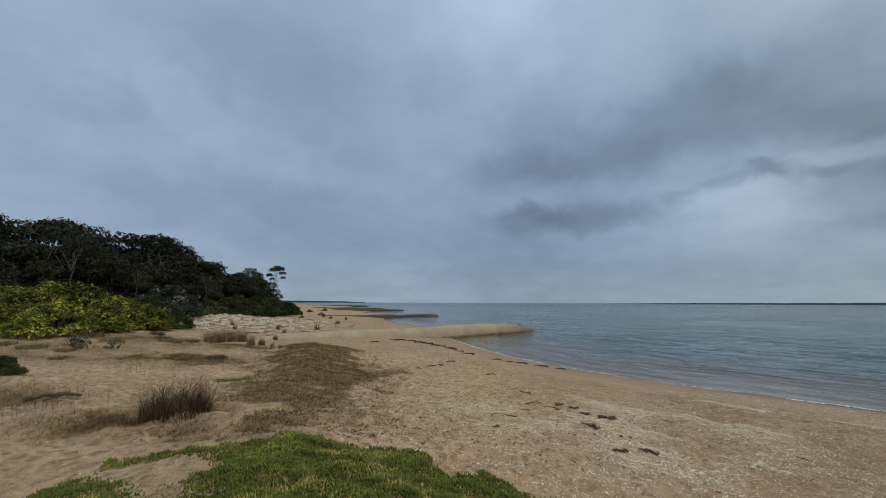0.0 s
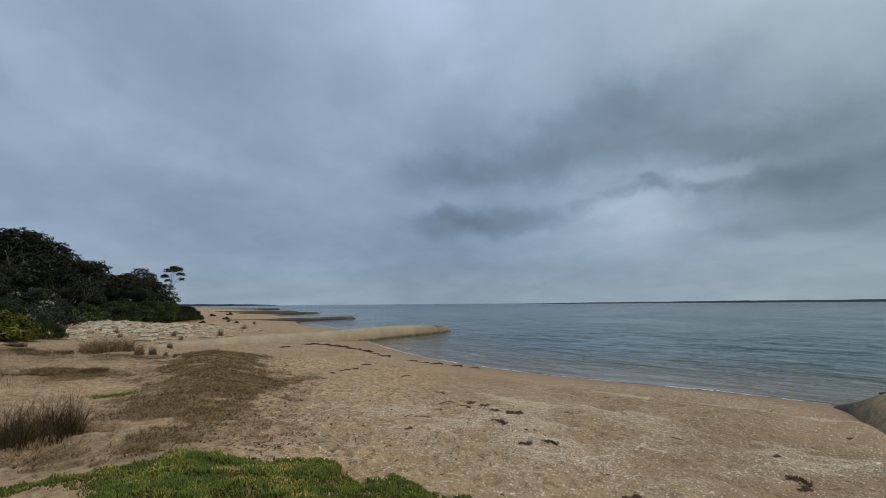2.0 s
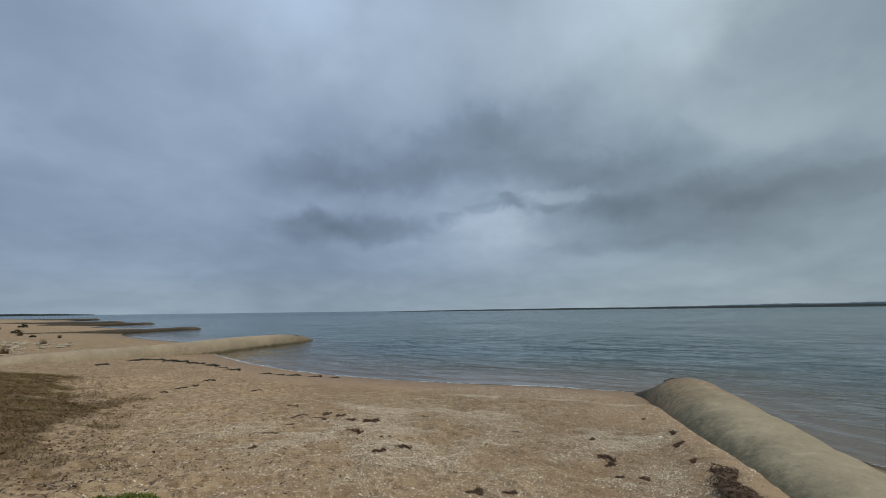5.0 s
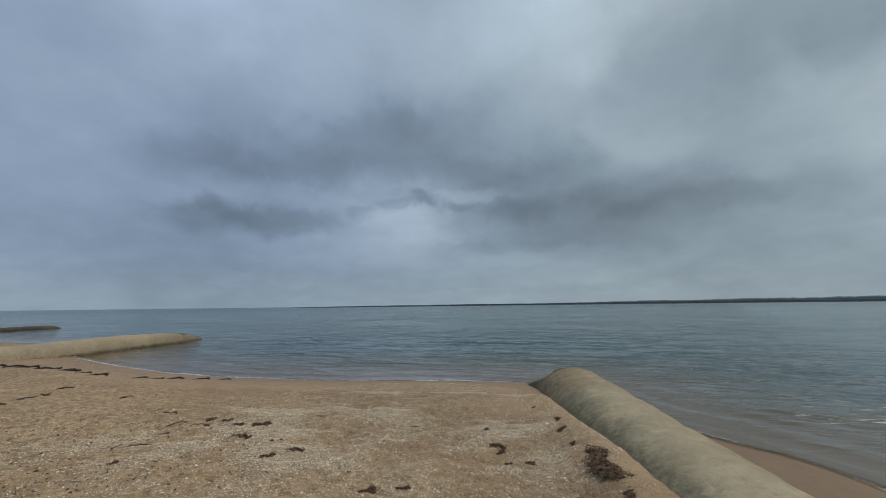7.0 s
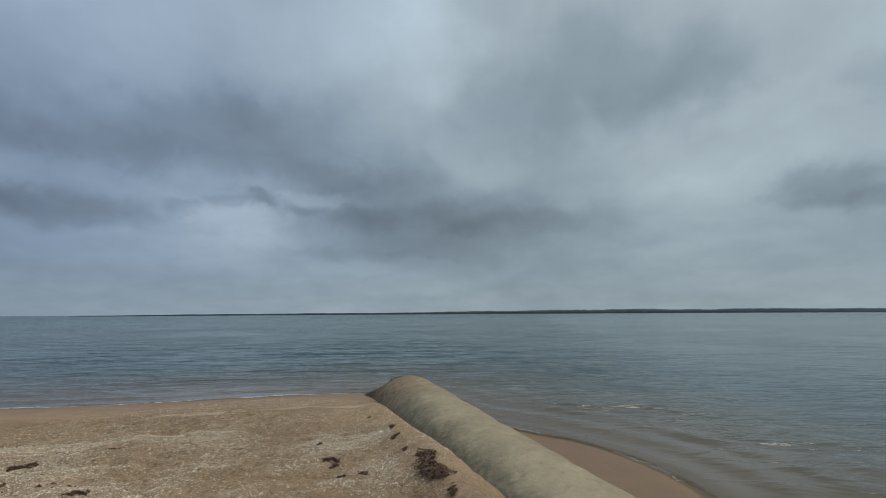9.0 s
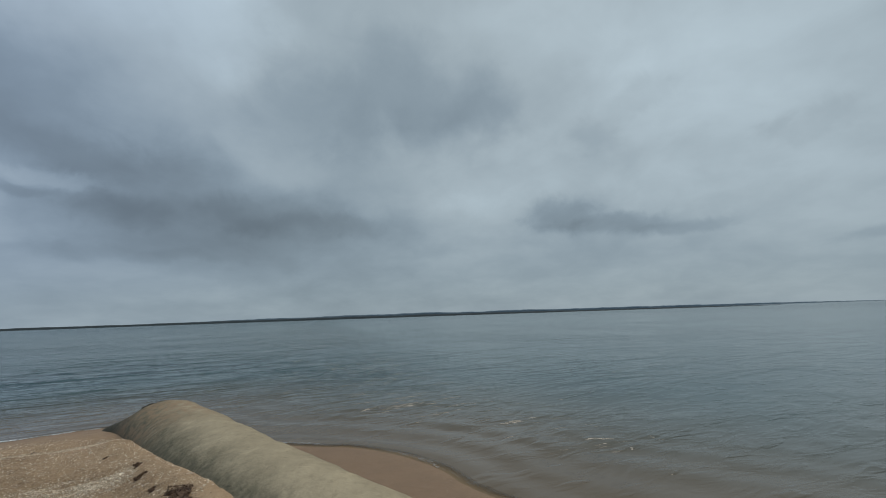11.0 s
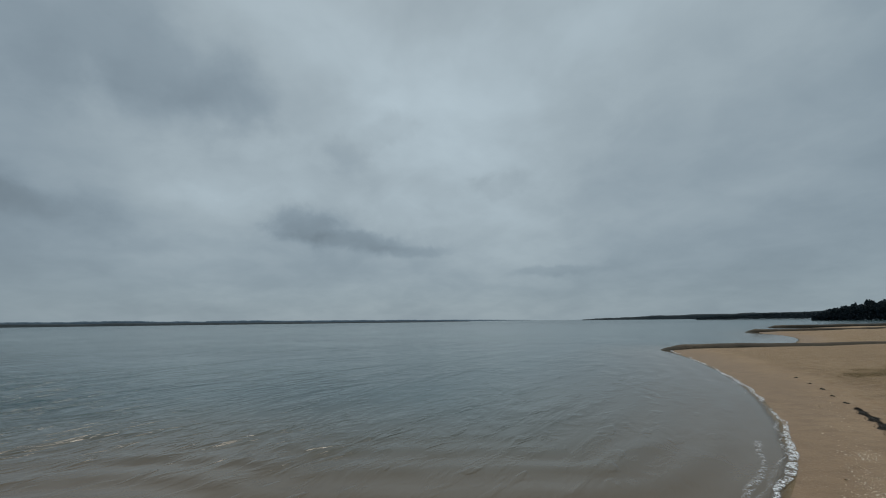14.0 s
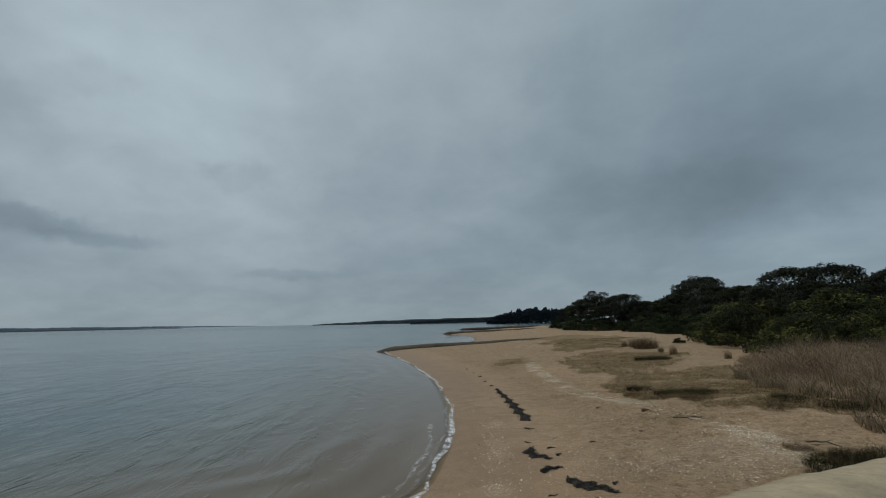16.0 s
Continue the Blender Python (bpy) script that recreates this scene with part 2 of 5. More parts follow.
def ragged(x, y, poly, coarse, fine_rag, seed):
    """One inside a patch with a frayed outline, nought outside."""
    u = x + coarse * fbm(x / 1.1, y / 1.1, 3, seed) + fine_rag * fbm(x / 0.22, y / 0.22, 3, seed + 3)
    v = y + coarse * fbm(x / 1.1, y / 1.1, 3, seed + 7) + fine_rag * fbm(x / 0.22, y / 0.22, 3, seed + 9)
    return inside(u, v, poly) * 1.0


def band(x, y, line, width):
    """A soft band along a line of points."""
    best = np.full(x.shape, 1e9)
    for (ax, ay), (bx, by) in zip(line[:-1], line[1:]):
        k = np.clip(((x - ax) * (bx - ax) + (y - ay) * (by - ay)) / ((bx - ax) ** 2 + (by - ay) ** 2), 0, 1)
        best = np.minimum(best, np.hypot(x - ax - k * (bx - ax), y - ay - k * (by - ay)))
    return np.exp(-((best / width) ** 2))


SKIRT = [(10.3, 7.35), (8.6, 5.5), (7.1, 3.9), (5.35, 2.1), (3.55, 0.3)]
BERM = [(3.9, -24.5), (3.17, -21.5), (0.96, -15.9), (-0.45, -13.85), (-1.44, -12.0), (-2.12, -11.0), (-2.7, -9.8), (-2.95, -8.9)]
MOUND = [(-2.75, 5.9), (-2.15, 5.9), (-1.8, 6.9), (-1.9, 8.9), (-2.3, 11.5), (-2.8, 14.0), (-4.0, 18.5), (-5.6, 21.0), (-7.0, 19.5), (-5.6, 15.0), (-4.3, 11.0), (-3.5, 8.2)]


def ground_height(x, y, fine=True):
    x, y = np.atleast_1d(np.asarray(x, float)), np.atleast_1d(np.asarray(y, float))
    s = shore_distance(x, y)
    r = np.hypot(x, y)
    z = np.interp(s, [-400, -60, -15, -5, -1.5, 0, 1, 3, 6, 9, 12, 15, 20, 30, 60, 120, 300, 900],
                  [-6, -2.2, -0.9, -0.38, -0.13, 0, 0.09, 0.25, 0.45, 0.6, 0.8, 1.0, 1.2, 1.4, 1.9, 3.0, 5.0, 9.0])
    land = smooth(s, 1, 10)
    z = z + 0.82 * spot(x, y, -1.2, 1.3, 3.2, 4.4) * smooth(s, 0.5, 6)
    ridge = spot(x, y, -4.1, 13.0, 1.4, 8.0, 15)
    z = z + 0.30 * ridge + 0.10 * spot(x, y, -5.3, 18.0, 1.3, 4.0, 15)
    z = z + 0.16 * spot(x, y, -7.6, 13.0, 2.2, 1.6) + 0.15 * spot(x, y, -4.6, 6.6, 1.3, 0.8, 30)
    z = z + 0.5 * spot(x, y, -17, 19, 6, 4) + 0.5 * spot(x, y, -24, 34, 8, 10)
    z = z + 0.35 * spot(x, y, -4, -13, 3, 3) + 0.24 * spot(x, y, 6.4, 3.1, 4.2, 0.75, 45) + 0.12 * spot(x, y, 4.6, 1.0, 2.2, 1.2, 45)
    z = z + 0.05 * band(x, y, BERM, 0.6) * smooth(s, 1, 4) + 0.11 * band(x, y, SKIRT, 0.36)
    if fine:
        z = z + land * (0.16 * fbm(x / 6, y / 6, 3, 5) + 0.07 * fbm(x / 1.7, y / 1.7, 3, 9)) * smooth(r, 2, 12) * (1 - 0.9 * np.minimum(ridge * 1.6, 1))
        close = smooth(s, 1.2, 5) * (1 - smooth(r, 25, 45)) * (1 - 0.85 * band(x, y, [(13.0, 8.6), (-6.0, -10.4)], 1.5))
        z = z + close * (0.060 * fbm(x / 0.42, y / 0.42, 3, 21) + 0.040 * fbm(x / 0.17, y / 0.17, 2, 25))
        dents = smooth(value_noise(x / 0.33 + 0.5 * fbm(x, y, 2, 3), y / 0.24, 33), 0.55, 0.85)
        z = z - close * 0.07 * dents * smooth(fbm(x / 2.2, y / 2.2, 3, 44), -0.25, 0.3)
    return z


# ---- materials ----
def material(name):
    m = bpy.data.materials.new(name)
    m.use_nodes = True
    return m, Net(m.node_tree)


def finish(n, color, rough=0.8, bump=None, strength=0.5, distance=0.02, **more):
    bsdf = n.add("ShaderNodeBsdfPrincipled", Base_Color=color, Roughness=rough, **more)
    if bump is not None:
        n.put(bsdf, Normal=n.add("ShaderNodeBump", Height=bump, Strength=strength, Distance=distance).outputs[0])
    n.add("ShaderNodeOutputMaterial", Surface=bsdf.outputs[0])
    return bsdf


def where(n):
    return n.add("ShaderNodeNewGeometry").outputs["Position"]


def mask(n, name):
    node = n.add("ShaderNodeAttribute")
    node.attribute_name = name
    return node.outputs["Fac"]


def sand_material():
    m, n = material("sand")
    p = where(n)
    z = n.add("ShaderNodeSeparateXYZ", Vector=p).outputs[2]
    broad, mid, grain = n.noise(p, 0.35, 5.0, 0.6), n.noise(p, 2.3, 5.0, 0.6), n.noise(p, 160.0, 2.0, 0.6)
    dry = n.mix(n.ramp(broad, 0.35, 0.65), (0.385, 0.249, 0.140), (0.455, 0.306, 0.178))
    dry = n.mix(n.ramp(mid, 0.35, 0.7), dry, (0.315, 0.199, 0.108))
    dry = n.mix(n.ramp(grain, 0.42, 0.70, 0.0, 0.65), dry, (0.50, 0.40, 0.29))
    dry = n.mix(n.ramp(n.noise(p, 70.0, 2.0), 0.57, 0.68, 0.0, 0.7), dry, (0.15, 0.10, 0.06))
    mottle = n.noise(p, 6.0, 7.0, 0.74, 0.5)
    rough_sand = n.ramp(mask(n, "swash"), 0.0, 1.0, 1.0, 0.15)
    dry = n.mix(n.math("MULTIPLY", rough_sand, n.ramp(mottle, 0.48, 0.61, 0.0, 0.8)), dry, (0.235, 0.150, 0.082))
    # pits: their shade is put into the colour as well as the relief
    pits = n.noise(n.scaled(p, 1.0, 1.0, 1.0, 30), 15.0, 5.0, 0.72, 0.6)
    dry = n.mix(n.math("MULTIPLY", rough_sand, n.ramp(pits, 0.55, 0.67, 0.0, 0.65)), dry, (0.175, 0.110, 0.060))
    dry = n.mix(n.ramp(n.noise(p, 23.0, 5.0, 0.72), 0.52, 0.64, 0.0, 0.5), dry, (0.56, 0.43, 0.29))
    # trampled, dug-over sand: hollows shaded and lips lightened in the colour
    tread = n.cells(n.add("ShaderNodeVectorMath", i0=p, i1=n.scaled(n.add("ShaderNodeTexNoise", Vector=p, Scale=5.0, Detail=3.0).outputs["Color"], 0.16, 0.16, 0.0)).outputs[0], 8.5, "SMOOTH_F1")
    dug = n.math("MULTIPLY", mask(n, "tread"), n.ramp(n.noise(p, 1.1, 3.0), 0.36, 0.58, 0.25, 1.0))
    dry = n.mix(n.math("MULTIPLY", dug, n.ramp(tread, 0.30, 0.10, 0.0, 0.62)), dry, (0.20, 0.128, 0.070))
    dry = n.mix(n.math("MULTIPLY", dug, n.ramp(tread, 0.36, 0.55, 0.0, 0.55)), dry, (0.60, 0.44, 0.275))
    dry = n.mix(1.0, dry, (0.955, 0.945, 0.905), "MULTIPLY")
    # dry, paler sand higher up
    dry = n.mix(n.math("MULTIPLY", mask(n, "pale"), 0.62), dry, n.mix(1.0, dry, (1.36, 1.34, 1.32), "MULTIPLY"))
    # greyer sand to the south
    dry = n.mix(mask(n, "grey"), dry, n.mix(1.0, dry, (0.90, 0.92, 0.92), "MULTIPLY"))
    # shell grit
    shell = mask(n, "shell")
    size = n.cells(p, 34.0)
    pick = n.cells(p, 34.0, "F1", "Color")
    pick = n.add("ShaderNodeSeparateColor", Color=pick).outputs[0]
    bits = n.math("MULTIPLY", n.ramp(size, 0.42, 0.30), n.math("GREATER_THAN", n.math("ADD", pick, n.math("MULTIPLY", shell, 0.4)), 0.99))
    small = n.cells(p, 85.0)
    pick2 = n.add("ShaderNodeSeparateColor", Color=n.cells(p, 85.0, "F1", "Color")).outputs[1]
    bits2 = n.math("MULTIPLY", n.ramp(small, 0.45, 0.3), n.math("GREATER_THAN", n.math("ADD", pick2, n.math("MULTIPLY", shell, 0.4)), 0.97))
    bits = n.math("MAXIMUM", bits, n.math("MULTIPLY", bits2, 0.55))
    dry = n.mix(n.math("MULTIPLY", shell, 0.50), dry, (0.60, 0.48, 0.34))
    color = n.mix(bits, dry, (0.84, 0.75, 0.61))
    # dead grass litter on the dune
    litter = mask(n, "litter")
    thatch = n.noise(n.scaled(p, 1.0, 0.35, 1.0, 20), 26.0, 6.0, 0.7)
    brown = n.mix(n.ramp(thatch, 0.35, 0.65), (0.115, 0.074, 0.030), (0.29, 0.195, 0.090))
    brown = n.mix(n.ramp(n.noise(p, 1.4, 4.0, 0.6), 0.50, 0.66, 0.0, 0.6), brown, (0.135, 0.105, 0.036))
    color = n.mix(n.math("MULTIPLY", litter, n.ramp(n.noise(p, 6.0, 5.0, 0.7), 0.25, 0.6, 0.35, 1.0)), color, brown)
    # scattered specks of weed and bark
    specks = n.math("MULTIPLY", n.ramp(n.cells(p, 9.0), 0.16, 0.08), n.math("GREATER_THAN", n.add("ShaderNodeSeparateColor", Color=n.cells(p, 9.0, "F1", "Color")).outputs[2], 0.8))
    color = n.mix(n.math("MULTIPLY", specks, n.ramp(z, 0.2, 0.35, 0.0, 0.85)), color, (0.06, 0.045, 0.03))
    # sand that the water reaches is wet
    edge = n.math("ADD", z, n.math("MULTIPLY", n.math("SUBTRACT", n.noise(p, 0.7, 4.0), 0.5), 0.16))
    soak = mask(n, "soak")
    wet = n.math("MAXIMUM", n.ramp(edge, 0.36, 0.06), soak)
    color = n.mix(n.math("MULTIPLY", wet, 0.62), color, n.mix(1.0, color, (0.50, 0.42, 0.34), "MULTIPLY"))
    color = n.mix(n.math("MULTIPLY", soak, 0.62), color, (0.165, 0.098, 0.054))
    rough = n.ramp(wet, 0.0, 1.0, 0.95, 0.58, False)
    relief = n.math("ADD", n.math("MULTIPLY", n.noise(p, 4.0, 6.0, 0.62), 1.6), n.math("ADD", n.math("MULTIPLY", pits, -0.55), n.math("MULTIPLY", n.noise(p, 40.0, 4.0, 0.65), 0.25)))
    relief = n.math("MULTIPLY", relief, n.ramp(rough_sand, 0.0, 1.0, 0.3, 1.0, False))
    relief = n.math("ADD", n.math("MULTIPLY", relief, n.ramp(wet, 0.2, 0.9, 1.0, 0.12)), n.math("MULTIPLY", bits, 0.12))
    relief = n.math("ADD", relief, n.math("MULTIPLY", n.math("MULTIPLY", thatch, litter), 0.9))
    relief = n.math("ADD", relief, n.math("MULTIPLY", n.math("MULTIPLY", tread, dug), 0.9))
    finish(n, color, rough, relief, 0.9, 0.11, Specular_IOR_Level=0.3)
    return m


def water_material():
    m, n = material("sea_water")
    p = where(n)
    depth = mask(n, "depth")
    murk = n.noise(p, 0.05, 4.0, 0.6)
    deep = n.mix(n.ramp(murk, 0.3, 0.7), (0.018, 0.050, 0.054), (0.032, 0.070, 0.070))
    body = n.mix(n.ramp(depth, 0.02, 0.75), (0.125, 0.092, 0.056), deep)
    # crests lie across the breeze from the north-east
    lie = n.scaled(p, 1.0, 1.0, 1.0, 62)
    chop = n.noise(n.scaled(lie, 0.42, 1.0, 1.0), 1.5, 4.0, 0.58, 0.5)
    swell = n.noise(n.scaled(lie, 0.36, 1.0, 1.0), 0.42, 4.0, 0.5, 0.6)
    ripple = n.noise(n.scaled(lie, 0.45, 1.0, 1.0), 6.0, 3.0, 0.55)
    far = n.add("ShaderNodeVectorMath", i0=p)
    far.operation = "LENGTH"
    away = far.outputs["Value"]
    relief = n.math("ADD", n.math("MULTIPLY", n.ramp(chop, 0.40, 0.72), 0.20), n.math("MULTIPLY", ripple, 0.018))
    relief = n.math("ADD", relief, n.math("MULTIPLY", n.ramp(swell, 0.42, 0.72), 0.55))
    dash = n.noise(n.scaled(lie, 0.36, 1.0, 1.0), 1.9, 2.0, 0.5, 0.3)
    patches = n.ramp(n.noise(p, 0.06, 3.0), 0.36, 0.60, 0.30, 1.1)
    quiet = n.ramp(mask(n, "lee"), 0.0, 1.0, 1.0, 0.22, False)
    relief = n.math("MULTIPLY", relief, n.math("MULTIPLY", patches, quiet))
    relief = n.math("ADD", relief, n.math("MULTIPLY", n.ramp(dash, 0.60, 0.70), n.math("MULTIPLY", n.ramp(quiet, 0.22, 1.0, 0.04, 0.12, False), 1.0)))
    relief = n.math("MULTIPLY", relief, n.ramp(depth, 0.0, 0.5, 0.08, 1.0))
    bump = n.add("ShaderNodeBump", Height=relief, Strength=0.9, Distance=0.55).outputs[0]
    rough = n.ramp(away, 10, 500, 0.10, 0.18)
    bsdf = n.add("ShaderNodeBsdfPrincipled", Base_Color=body, Roughness=rough, IOR=1.333, Normal=bump)
    clear = n.add("ShaderNodeBsdfTransparent", Color=(0.86, 0.88, 0.84, 1.0))
    veil = n.ramp(n.math("ADD", depth, n.math("MULTIPLY", n.math("SUBTRACT", chop, 0.5), 0.02)), 0.0, 0.03, 0.05, 1.0)
    both = n.add("ShaderNodeMixShader", i0=veil, i1=clear.outputs[0], i2=bsdf.outputs[0])
    n.add("ShaderNodeOutputMaterial", Surface=both.outputs[0])
    return m


def foam_material():
    m, n = material("foam")
    p = where(n)
    lace = n.noise(p, 24.0, 5.0, 0.68, 0.8)
    lace2 = n.noise(p, 5.0, 6.0, 0.7)
    cover = n.math("MULTIPLY", n.ramp(lace, 0.46, 0.56), n.ramp(lace2, 0.38, 0.56))
    cover = n.math("MULTIPLY", cover, mask(n, "cover"))
    bsdf = n.add("ShaderNodeBsdfPrincipled", Base_Color=(0.78, 0.80, 0.80, 1), Roughness=0.7)
    clear = n.add("ShaderNodeBsdfTransparent")
    both = n.add("ShaderNodeMixShader", i0=cover, i1=clear.outputs[0], i2=bsdf.outputs[0])
    n.add("ShaderNodeOutputMaterial", Surface=both.outputs[0])
    return m


def tube_material(name, cloth, algae, lo, hi, fray=1.5, crusty=1.0):
    m, n = material(name)
    p = where(n)
    z = n.add("ShaderNodeSeparateXYZ", Vector=p).outputs[2]
    blot, fine = n.noise(p, 0.9, 6.0, 0.65), n.noise(p, 7.0, 6.0, 0.7)
    streak = n.noise(n.scaled(p, 0.8, 1.2, 1.0, 45), 1.8, 6.0, 0.6, 0.2)
    color = n.mix(n.ramp(blot, 0.3, 0.7), cloth, tuple(c * 0.78 for c in cloth))
    color = n.mix(n.ramp(fine, 0.45, 0.75, 0.0, 0.45), color, tuple(c * 0.7 for c in cloth))
    grime = n.ramp(n.math("ADD", mask(n, "flank"), n.math("MULTIPLY", n.math("SUBTRACT", streak, 0.5), fray)), lo, hi)
    thin = n.ramp(n.noise(p, 7.0, 6.0, 0.7), 0.3, 0.62, 0.55, 1.0)
    color = n.mix(n.math("MULTIPLY", n.math("MULTIPLY", grime, thin), 0.95), color, algae)
    blots = n.ramp(n.noise(n.scaled(p, 1.0, 2.2, 1.5, 45), 3.2, 6.0, 0.7, 0.6), 0.55, 0.68, 0.0, 0.35)
    color = n.mix(blots, color, tuple(0.5 * a + 0.22 * c for a, c in zip(algae, cloth)))
    fleck = n.ramp(n.noise(n.scaled(n.scaled(p, 1.0, 1.0, 1.0, 45), 3.0, 1.0, 1.6), 9.0, 6.0, 0.75), 0.50, 0.64, 0.0, 0.55)
    color = n.mix(n.math("MULTIPLY", fleck, n.ramp(mask(n, "flank"), 0.05, 0.6, 0.25, 1.0)), color, algae)
    color = n.mix(n.ramp(n.noise(p, 2.6, 6.0, 0.7, 0.5), 0.54, 0.70, 0.0, 0.4), color, tuple(min(0.6, c * 1.25) for c in cloth))
    crust = n.math("MULTIPLY", mask(n, "crust"), n.ramp(n.noise(p, 5.0, 6.0, 0.7), 0.40, 0.58, 0.0, crusty))
    color = n.mix(crust, color, (0.285, 0.200, 0.120))
    tip = n.math("MULTIPLY", mask(n, "tip"), n.ramp(n.noise(p, 2.2, 6.0, 0.7), 0.3, 0.5))
    color = n.mix(tip, color, (0.045, 0.042, 0.030))
    specks = n.ramp(n.cells(p, 30.0), 0.16, 0.1)
    color = n.mix(n.math("MULTIPLY", specks, n.ramp(n.noise(p, 1.3, 3.0), 0.55, 0.7, 0.0, 0.5)), color, (0.55, 0.49, 0.38))
    weave = n.math("ADD", n.math("MULTIPLY", n.noise(p, 4.0, 5.0, 0.6), 1.0), n.math("MULTIPLY", n.noise(p, 22.0, 5.0, 0.7), 0.45))
    finish(n, color, 0.85, weave, 0.5, 0.06, Specular_IOR_Level=0.25)
    return m


def leaf_material(name, dark, light, tip=None, rough=0.55, grain=0.7):
    m, n = material(name)
    info = n.add("ShaderNodeNewGeometry")
    rnd = info.outputs["Random Per Island"]
    each = n.add("ShaderNodeObjectInfo").outputs["Random"]
    patch = n.noise(info.outputs["Position"], grain, 4.0, 0.6)
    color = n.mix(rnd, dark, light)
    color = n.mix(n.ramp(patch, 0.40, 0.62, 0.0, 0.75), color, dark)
    if tip:
        color = n.mix(n.math("MULTIPLY", n.math("GREATER_THAN", rnd, 0.6), n.ramp(patch, 0.47, 0.36)), color, tip)
    lift = n.ramp(each, 0.0, 1.0, 0.55, 1.45, False)
    color = n.mix(1.0, color, n.add("ShaderNodeCombineColor", Red=lift, Green=lift, Blue=lift).outputs[0], "MULTIPLY")
    bsdf = n.add("ShaderNodeBsdfPrincipled", Base_Color=color, Roughness=rough, Specular_IOR_Level=0.12)
    thin = n.add("ShaderNodeBsdfTranslucent", Color=color)
    both = n.add("ShaderNodeMixShader", i0=0.06, i1=bsdf.outputs[0], i2=thin.outputs[0])
    n.add("ShaderNodeOutputMaterial", Surface=both.outputs[0])
    return m


def plain_material(name, a, b, scale=8.0, rough=0.85, bump=0.4):
    m, n = material(name)
    p = where(n)
    k = n.noise(p, scale, 5.0, 0.65)
    color = n.mix(n.ramp(k, 0.3, 0.7), a, b)
    color = n.mix(n.ramp(n.noise(p, scale * 7, 3.0), 0.5, 0.8, 0.0, 0.5), color, tuple(c * 0.55 for c in a))
    finish(n, color, rough, n.noise(p, scale * 4, 4.0, 0.65), bump, 0.02)
    return m


SAND, WATER, FOAM = sand_material(), water_material(), foam_material()
CLOTH = tube_material("geotextile", (0.44, 0.362, 0.236), (0.105, 0.094, 0.058), -0.02, 0.34, 0.40)
CLOTH_SANDY = tube_material("sandy_geotextile", (0.42, 0.335, 0.225), (0.050, 0.048, 0.018), 0.58, 0.86, 0.35)
CLOTH_DARK = tube_material("algae_geotextile", (0.085, 0.066, 0.044), (0.034, 0.030, 0.018), 0.2, 0.7, crusty=0.3)
BARK = plain_material("bark", (0.11, 0.09, 0.07), (0.24, 0.21, 0.18), 5.0)
BARK_PALE = plain_material("pale_bark", (0.10, 0.088, 0.075), (0.20, 0.18, 0.155), 4.0)
DRIFT = plain_material("driftwood", (0.060, 0.042, 0.028), (0.125, 0.092, 0.064), 9.0)
WEED = plain_material("seaweed", (0.010, 0.008, 0.005), (0.030, 0.023, 0.014), 14.0, 0.75)
WEED_RED = plain_material("brown_seaweed", (0.075, 0.040, 0.022), (0.20, 0.115, 0.064), 30.0, 0.8)
STONE = plain_material("pale_stone", (0.36, 0.29, 0.20), (0.55, 0.46, 0.34), 3.0)
SHELL = plain_material("shell", (0.74, 0.58, 0.40), (0.93, 0.82, 0.64), 20.0, 0.6)
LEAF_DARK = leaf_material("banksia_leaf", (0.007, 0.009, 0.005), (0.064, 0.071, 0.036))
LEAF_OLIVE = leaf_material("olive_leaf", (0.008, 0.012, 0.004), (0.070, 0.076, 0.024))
LEAF_MIXED = leaf_material("yellowish_shrub_leaf", (0.008, 0.012, 0.004), (0.095, 0.105, 0.028), (0.25, 0.24, 0.05), 0.5, 0.9)
LEAF_GREY = leaf_material("grey_leaf", (0.018, 0.023, 0.014), (0.072, 0.080, 0.052), (0.36, 0.35, 0.27))
LEAF_YELLOW = leaf_material("yellow_green_leaf", (0.030, 0.042, 0.008), (0.29, 0.30, 0.045), (0.46, 0.42, 0.07), 0.5, 1.5)
LEAF_GREEN = leaf_material("shrub_leaf", (0.012, 0.019, 0.006), (0.060, 0.076, 0.024), (0.13, 0.14, 0.035))
LEAF_SUCC = leaf_material("succulent_leaf", (0.060, 0.082, 0.016), (0.255, 0.265, 0.055), (0.44, 0.32, 0.10), 0.5, 2.6)
SEDGE = leaf_material("dark_sedge", (0.020, 0.022, 0.008), (0.085, 0.080, 0.030), None, 0.7)
STRAW_BROWN = leaf_material("brown_dead_grass", (0.095, 0.057, 0.020), (0.27, 0.168, 0.066), (0.30, 0.225, 0.085), 0.8, 1.6)
STRAW = leaf_material("dead_grass", (0.13, 0.088, 0.040), (0.36, 0.26, 0.135), (0.44, 0.35, 0.20), 0.8)
REED = leaf_material("dry_reed", (0.34, 0.24, 0.145), (0.72, 0.54, 0.355), None, 0.85)
FLAT_MAT = leaf_material("creeping_mat", (0.045, 0.036, 0.013), (0.19, 0.130, 0.052), (0.17, 0.155, 0.05), 0.8, 0.9)
TUSSOCK = leaf_material("tussock_blade", (0.065, 0.043, 0.021), (0.29, 0.195, 0.105), (0.42, 0.31, 0.17), 0.8, 3.0)
# dark woods with a bluish tint for the haze of distance
FAR_WOODS = plain_material("far_woods", (0.012, 0.022, 0.026), (0.022, 0.036, 0.040), 0.05, 0.95, 0.1)
# far hills: the haze over them is put into their pale blue colour
HAZE_TINTED_HILLS = plain_material("haze_tinted_hills", (0.13, 0.175, 0.20), (0.17, 0.215, 0.24), 0.01, 0.95, 0.1)


